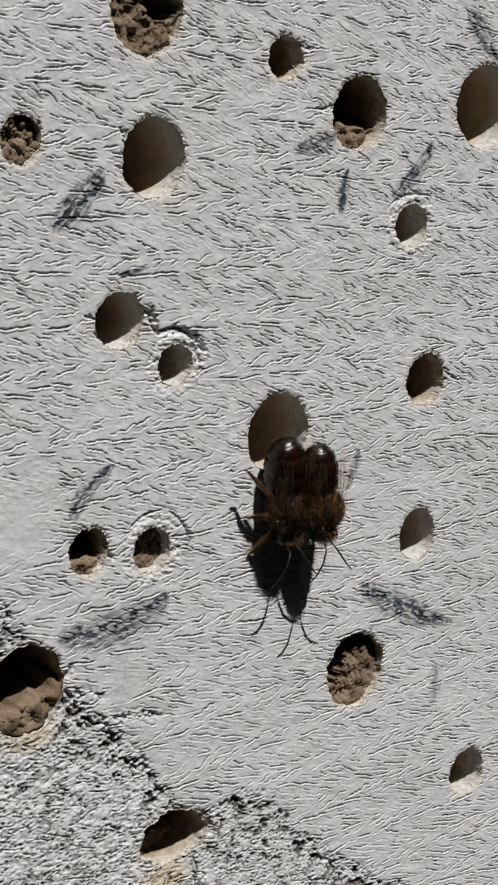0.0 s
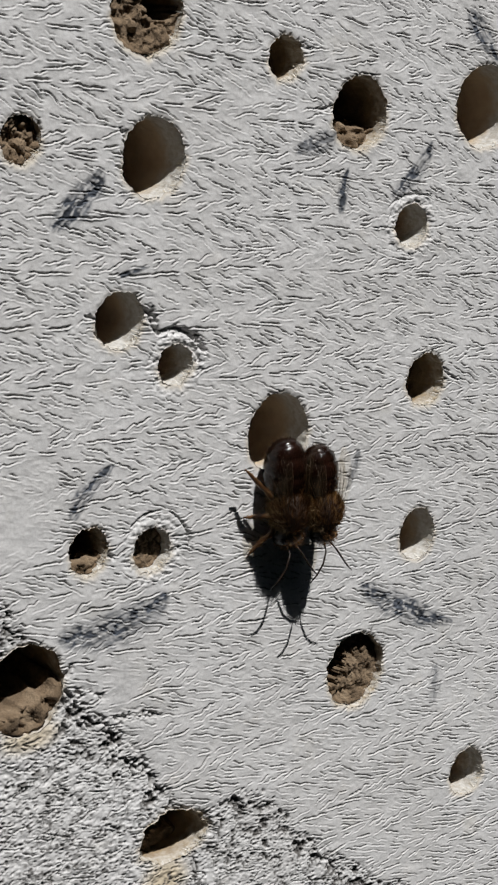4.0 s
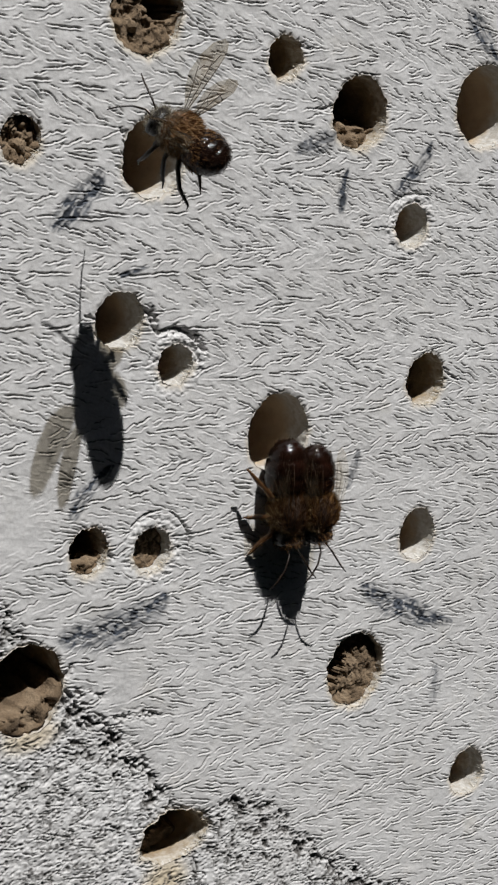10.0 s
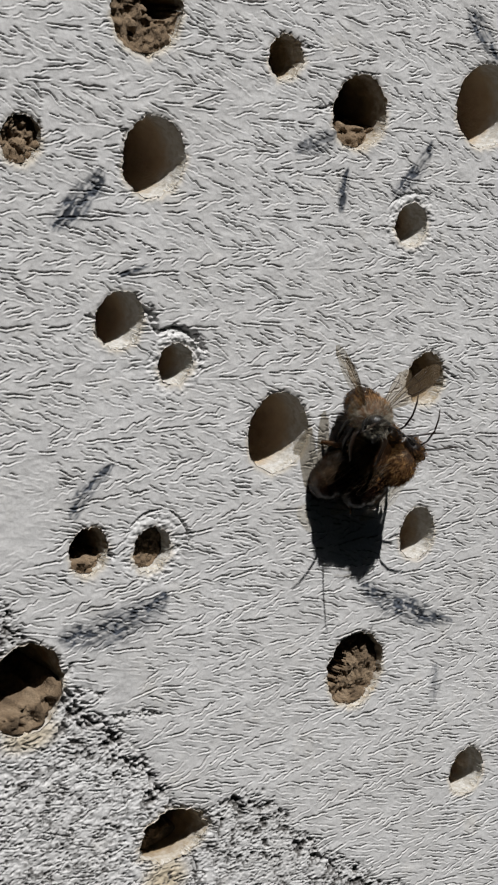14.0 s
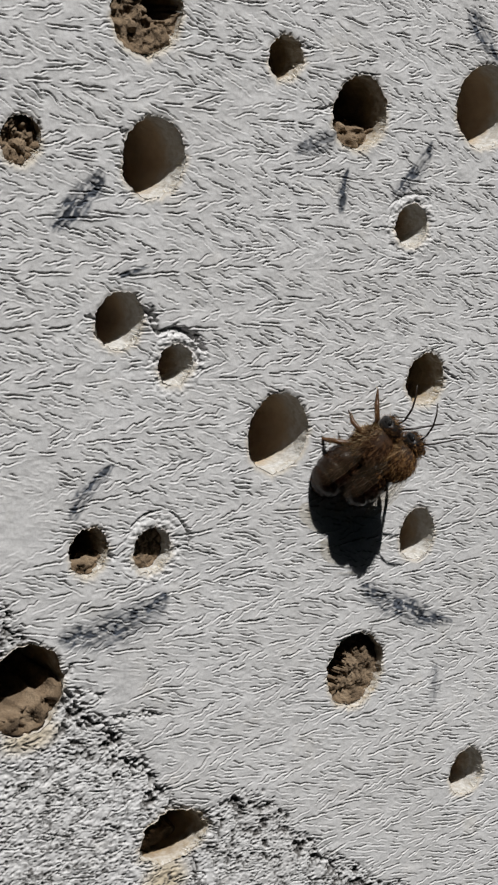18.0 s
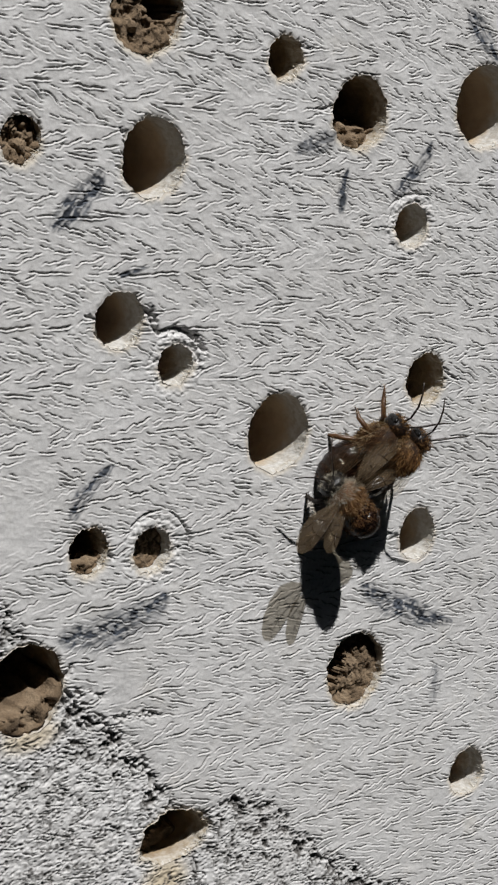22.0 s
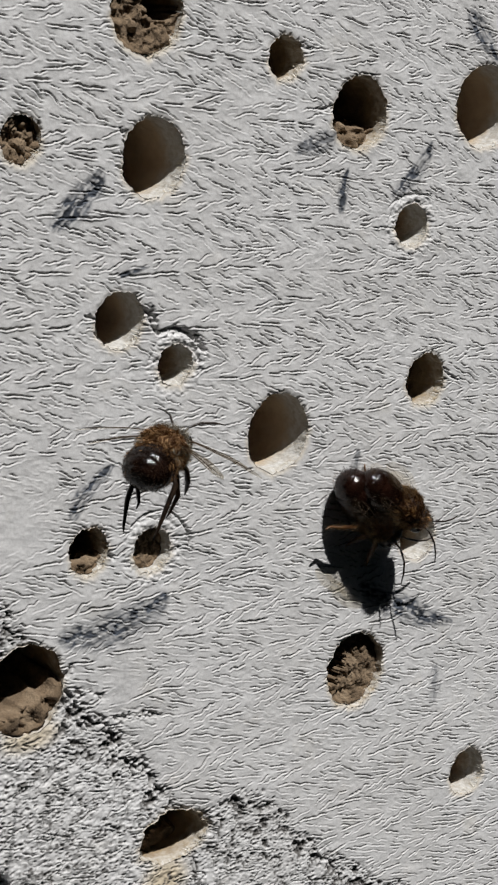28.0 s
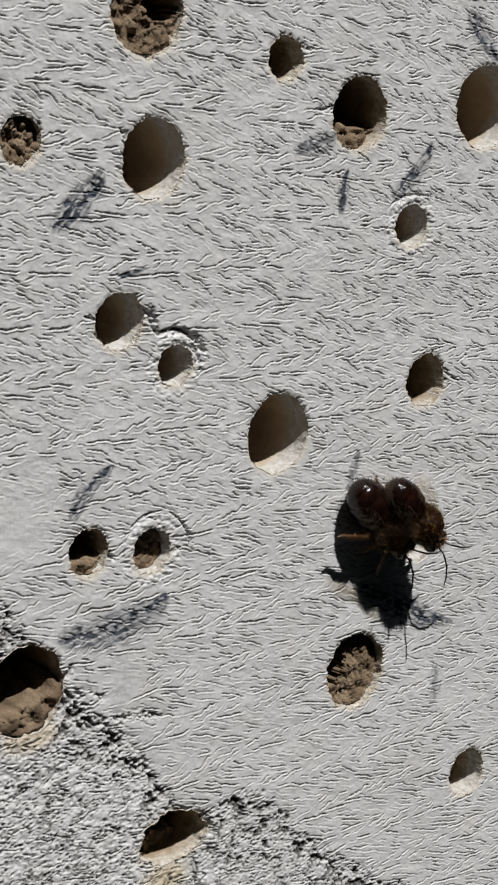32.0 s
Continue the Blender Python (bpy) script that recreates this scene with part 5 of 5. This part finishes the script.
        (26.9, -64.06, 96.32, 20.00, 0.26, 0.44, -0.86, -0.30, 0.88, 0.36), (27.5, -67.13, 50.17, 30.00, 0.26, 0.44, -0.86, -0.30, 0.88, 0.36),
        (27.8, -68.35, 28.46, 30.00, 0.26, 0.44, -0.86, -0.30, 0.88, 0.36), (27.9, -56.20, 17.14, 26.00, 0.26, 0.44, -0.86, -0.30, 0.88, 0.36),
        (28, -36.23, 10.22, 31.00, 0.86, 0.19, -0.48, -0.08, 0.97, 0.24), (28.1, 5.48, -17.64, 22.00, 0.40, 0.30, -0.87, -0.24, 0.95, 0.22),
        (28.2, 2.43, -27.96, 13.04, 0.73, 0.30, -0.61, -0.18, 0.95, 0.26), (28.3, 22.57, -18.62, 18.06, 0.30, 0.40, -0.87, -0.29, 0.90, 0.32),
        (28.4, 21.38, -29.10, 10.34, -0.07, 0.35, -0.93, -0.30, 0.89, 0.35), (28.5, 13.00, -33.10, 7.00, 0.30, 0.40, -0.87, -0.29, 0.90, 0.32),
        (28.6, 21.82, -34.69, 6.89, -0.15, 0.23, -0.96, -0.32, 0.91, 0.27), (28.7, 18.13, -34.35, 4.95, -0.09, 0.24, -0.97, -0.31, 0.91, 0.26),
        (28.8, 7.07, -20.16, 10.25, 0.12, 0.41, -0.90, -0.30, 0.88, 0.36), (28.9, -7.39, -8.47, 13.01, 0.54, 0.31, -0.78, -0.21, 0.95, 0.23),
        (29, 15.54, -6.15, 8.40, -0.08, 0.82, -0.56, -0.31, 0.52, 0.80), (29.1, 16.81, -7.72, 9.40, 0.11, 0.89, -0.45, -0.45, 0.44, 0.77),
        (29.2, 7.53, -0.18, 15.07, 0.57, 0.47, -0.68, -0.30, 0.88, 0.36), (29.3, 36.46, -7.98, 14.50, 0.26, 0.44, -0.86, -0.30, 0.88, 0.36),
        (29.4, 36.27, 13.56, 14.00, 0.26, 0.44, -0.86, -0.30, 0.88, 0.36), (29.5, -9.14, 52.57, 14.00, 0.26, 0.44, -0.86, -0.30, 0.88, 0.36),
        (29.6, -10.64, 59.52, 14.00, 0.26, 0.44, -0.86, -0.30, 0.88, 0.36), (29.7, -5.09, 49.55, 7.48, 0.10, 0.27, -0.96, -0.29, 0.93, 0.24),
        (29.8, -24.36, 63.40, 12.00, 0.26, 0.44, -0.86, -0.30, 0.88, 0.36), (29.9, -30.29, 66.06, 13.00, 0.26, 0.44, -0.86, -0.30, 0.88, 0.36),
        (30, -58.27, 59.69, 14.00, 0.26, 0.44, -0.86, -0.30, 0.88, 0.36), (30.4, -88.19, 62.01, 20.00, 0.26, 0.44, -0.86, -0.30, 0.88, 0.36),
        (30.6, -85.80, 88.45, 20.00, 0.26, 0.44, -0.86, -0.30, 0.88, 0.36), (31.1, 99.06, 123.06, 15.00, 0.26, 0.44, -0.86, -0.30, 0.88, 0.36),
        (31.3, 83.98, -12.21, 9.00, 0.26, 0.44, -0.86, -0.30, 0.88, 0.36), (31.5, 70.99, -14.31, 9.00, 0.26, 0.44, -0.86, -0.30, 0.88, 0.36),
        (31.7, 24.71, -5.60, 14.00, 0.26, 0.44, -0.86, -0.30, 0.88, 0.36), (31.75, 9.57, 32.38, 14.00, 0.26, 0.44, -0.86, -0.30, 0.88, 0.36),
        (31.8, -11.52, 39.83, 14.00, -0.28, 0.29, -0.92, -0.30, 0.88, 0.37), (31.9, -48.40, 60.02, 16.00, 0.26, 0.44, -0.86, -0.30, 0.88, 0.36),
        (32, -70.32, 71.41, 20.00, 0.26, 0.44, -0.86, -0.30, 0.88, 0.36),
    ])
    fly(rival, [
        (0, 139.18, -86.85, 20.00, 0.26, 0.44, -0.86, -0.30, 0.88, 0.36), (1, 106.64, -96.22, 20.00, 0.26, 0.44, -0.86, -0.30, 0.88, 0.36),
        (1.2, -4.96, -53.42, 18.00, 0.26, 0.44, -0.86, -0.30, 0.88, 0.36), (1.3, -0.28, -29.22, 22.00, 0.25, 0.66, -0.71, -0.38, 0.74, 0.56),
        (1.4, 14.34, -8.48, 23.96, -0.24, 0.59, -0.77, -0.24, 0.73, 0.64), (1.5, 4.57, 11.78, 18.20, -0.52, 0.33, -0.79, -0.22, 0.84, 0.49),
        (1.6, 0.35, 18.55, 20.65, 0.62, 0.27, -0.74, -0.17, 0.96, 0.21), (1.7, 46.17, -21.66, 10.00, 0.26, 0.44, -0.86, -0.30, 0.88, 0.36),
        (1.9, 116.93, -54.29, 10.00, 0.26, 0.44, -0.86, -0.30, 0.88, 0.36), (9, 98.33, 27.92, 15.00, 0.26, 0.44, -0.86, -0.30, 0.88, 0.36),
        (9.7, 50.73, 8.66, 14.00, 0.26, 0.44, -0.86, -0.30, 0.88, 0.36), (9.8, 7.98, 11.01, 23.59, -0.26, 0.05, -0.96, -0.37, 0.92, 0.15),
        (9.9, 55.75, 51.07, 12.00, 0.26, 0.44, -0.86, -0.30, 0.88, 0.36), (10.4, 93.71, 51.28, 16.00, 0.26, 0.44, -0.86, -0.30, 0.88, 0.36),
        (12.9, 106.62, -23.54, 14.00, 0.26, 0.44, -0.86, -0.30, 0.88, 0.36), (13.2, 47.05, -20.90, 14.00, 0.26, 0.44, -0.86, -0.30, 0.88, 0.36),
        (13.3, 33.82, -19.31, 13.00, 0.26, 0.44, -0.86, -0.30, 0.88, 0.36), (13.4, 19.08, -14.14, 19.75, -0.41, 0.10, -0.91, -0.35, 0.90, 0.26),
        (13.5, 31.61, -14.03, 9.81, -0.20, 0.06, -0.98, -0.36, 0.92, 0.13), (13.6, 17.38, -7.82, 12.08, 0.15, 0.31, -0.94, -0.29, 0.92, 0.26),
        (13.7, 21.58, 4.99, 18.66, 0.67, 0.52, -0.53, -0.35, 0.85, 0.40), (13.8, 50.21, 16.02, 14.00, 0.26, 0.44, -0.86, -0.30, 0.88, 0.36),
        (14.4, 99.93, 27.77, 14.00, 0.26, 0.44, -0.86, -0.30, 0.88, 0.36), (20.8, 104.30, -5.77, 14.00, 0.26, 0.44, -0.86, -0.30, 0.88, 0.36),
        (21.1, 41.41, -0.61, 13.00, 0.26, 0.44, -0.86, -0.30, 0.88, 0.36), (21.2, 27.50, 0.98, 13.00, -0.22, -0.04, -0.97, -0.39, 0.92, 0.05),
        (21.3, 53.08, -6.80, 13.00, 0.26, 0.44, -0.86, -0.30, 0.88, 0.36), (21.8, 108.26, -24.03, 13.00, 0.26, 0.44, -0.86, -0.30, 0.88, 0.36),
        (22.3, 104.01, -76.11, 20.00, 0.26, 0.44, -0.86, -0.30, 0.88, 0.36), (22.5, 41.08, -34.84, 15.00, 0.26, 0.44, -0.86, -0.30, 0.88, 0.36),
        (22.6, 40.93, -33.07, 16.00, 0.26, 0.44, -0.86, -0.30, 0.88, 0.36), (22.7, 3.66, -44.72, 22.00, 0.26, 0.44, -0.86, -0.30, 0.88, 0.36),
        (22.75, -8.97, -31.03, 22.00, 0.51, 0.80, -0.32, -0.72, 0.60, 0.34), (22.8, -21.60, -17.34, 22.00, 0.52, 0.77, 0.37, -0.85, 0.50, 0.15),
        (22.85, -39.31, -16.48, 21.00, 0.51, 0.80, -0.32, -0.72, 0.60, 0.34), (22.9, -57.03, -15.63, 20.00, 0.26, 0.44, -0.86, -0.30, 0.88, 0.36),
        (23.4, -94.77, -10.56, 20.00, 0.26, 0.44, -0.86, -0.30, 0.88, 0.36), (23.7, -99.71, -65.09, 20.00, 0.26, 0.44, -0.86, -0.30, 0.88, 0.36),
        (24.2, 137.99, -197.10, 20.00, 0.26, 0.44, -0.86, -0.30, 0.88, 0.36), (24.6, 106.62, -23.54, 14.00, 0.26, 0.44, -0.86, -0.30, 0.88, 0.36),
        (24.8, 55.97, 15.50, 14.00, 0.26, 0.44, -0.86, -0.30, 0.88, 0.36), (24.9, 41.01, 3.32, 14.00, 0.26, 0.44, -0.86, -0.30, 0.88, 0.36),
        (25, 55.97, 15.50, 14.00, 0.26, 0.44, -0.86, -0.30, 0.88, 0.36), (25.3, 55.97, 15.50, 14.00, 0.26, 0.44, -0.86, -0.30, 0.88, 0.36),
        (25.45, 38.44, -0.58, 15.00, 0.26, 0.44, -0.86, -0.30, 0.88, 0.36), (25.5, 31.93, 0.81, 15.00, 0.26, 0.44, -0.86, -0.30, 0.88, 0.36),
        (25.7, 71.48, 29.28, 15.00, 0.26, 0.44, -0.86, -0.30, 0.88, 0.36), (26.2, 129.92, -85.84, 15.00, 0.26, 0.44, -0.86, -0.30, 0.88, 0.36),
        (26.6, 118.37, -186.20, 20.00, 0.26, 0.44, -0.86, -0.30, 0.88, 0.36), (27.2, -99.71, -65.09, 20.00, 0.26, 0.44, -0.86, -0.30, 0.88, 0.36),
        (27.6, -96.94, -34.52, 20.00, 0.26, 0.44, -0.86, -0.30, 0.88, 0.36), (28.1, -31.91, -62.97, 15.00, 0.26, 0.44, -0.86, -0.30, 0.88, 0.36),
        (28.4, 32.36, -80.37, 15.00, 0.26, 0.44, -0.86, -0.30, 0.88, 0.36), (28.6, 47.35, -41.79, 10.00, 0.26, 0.44, -0.86, -0.30, 0.88, 0.36),
        (28.7, 30.31, -32.45, 9.00, -0.35, -0.01, -0.94, -0.40, 0.91, 0.13), (28.8, 37.38, -45.97, 9.00, 0.26, 0.44, -0.86, -0.30, 0.88, 0.36),
        (28.9, 60.44, -57.79, 10.00, 0.26, 0.44, -0.86, -0.30, 0.88, 0.36), (29.4, 119.57, -74.49, 10.00, 0.26, 0.44, -0.86, -0.30, 0.88, 0.36),
        (31.4, 106.62, -23.54, 14.00, 0.26, 0.44, -0.86, -0.30, 0.88, 0.36), (31.6, 42.57, -20.26, 13.00, 0.26, 0.44, -0.86, -0.30, 0.88, 0.36),
        (31.7, 40.35, -28.26, 13.00, 0.26, 0.44, -0.86, -0.30, 0.88, 0.36), (31.8, 23.91, -13.28, 18.36, -0.08, 0.34, -0.94, -0.30, 0.89, 0.35),
        (31.85, 38.72, -11.81, 14.00, 0.26, 0.44, -0.86, -0.30, 0.88, 0.36), (31.9, 40.78, -24.26, 14.00, 0.26, 0.44, -0.86, -0.30, 0.88, 0.36),
        (32, 70.97, -17.38, 14.00, 0.26, 0.44, -0.86, -0.30, 0.88, 0.36),
    ])
    flutter(suitor, [(12.3, 13.55, 0, 52, 12), (13.58, 14.05, 20, 20, 48), (21.85, 22.1, 0, 0, 4), (22.2, 23.65, 34, 34, 4), (24.78, 25.6, 62, -12, -6)])
    flutter(rival, [])


motions()
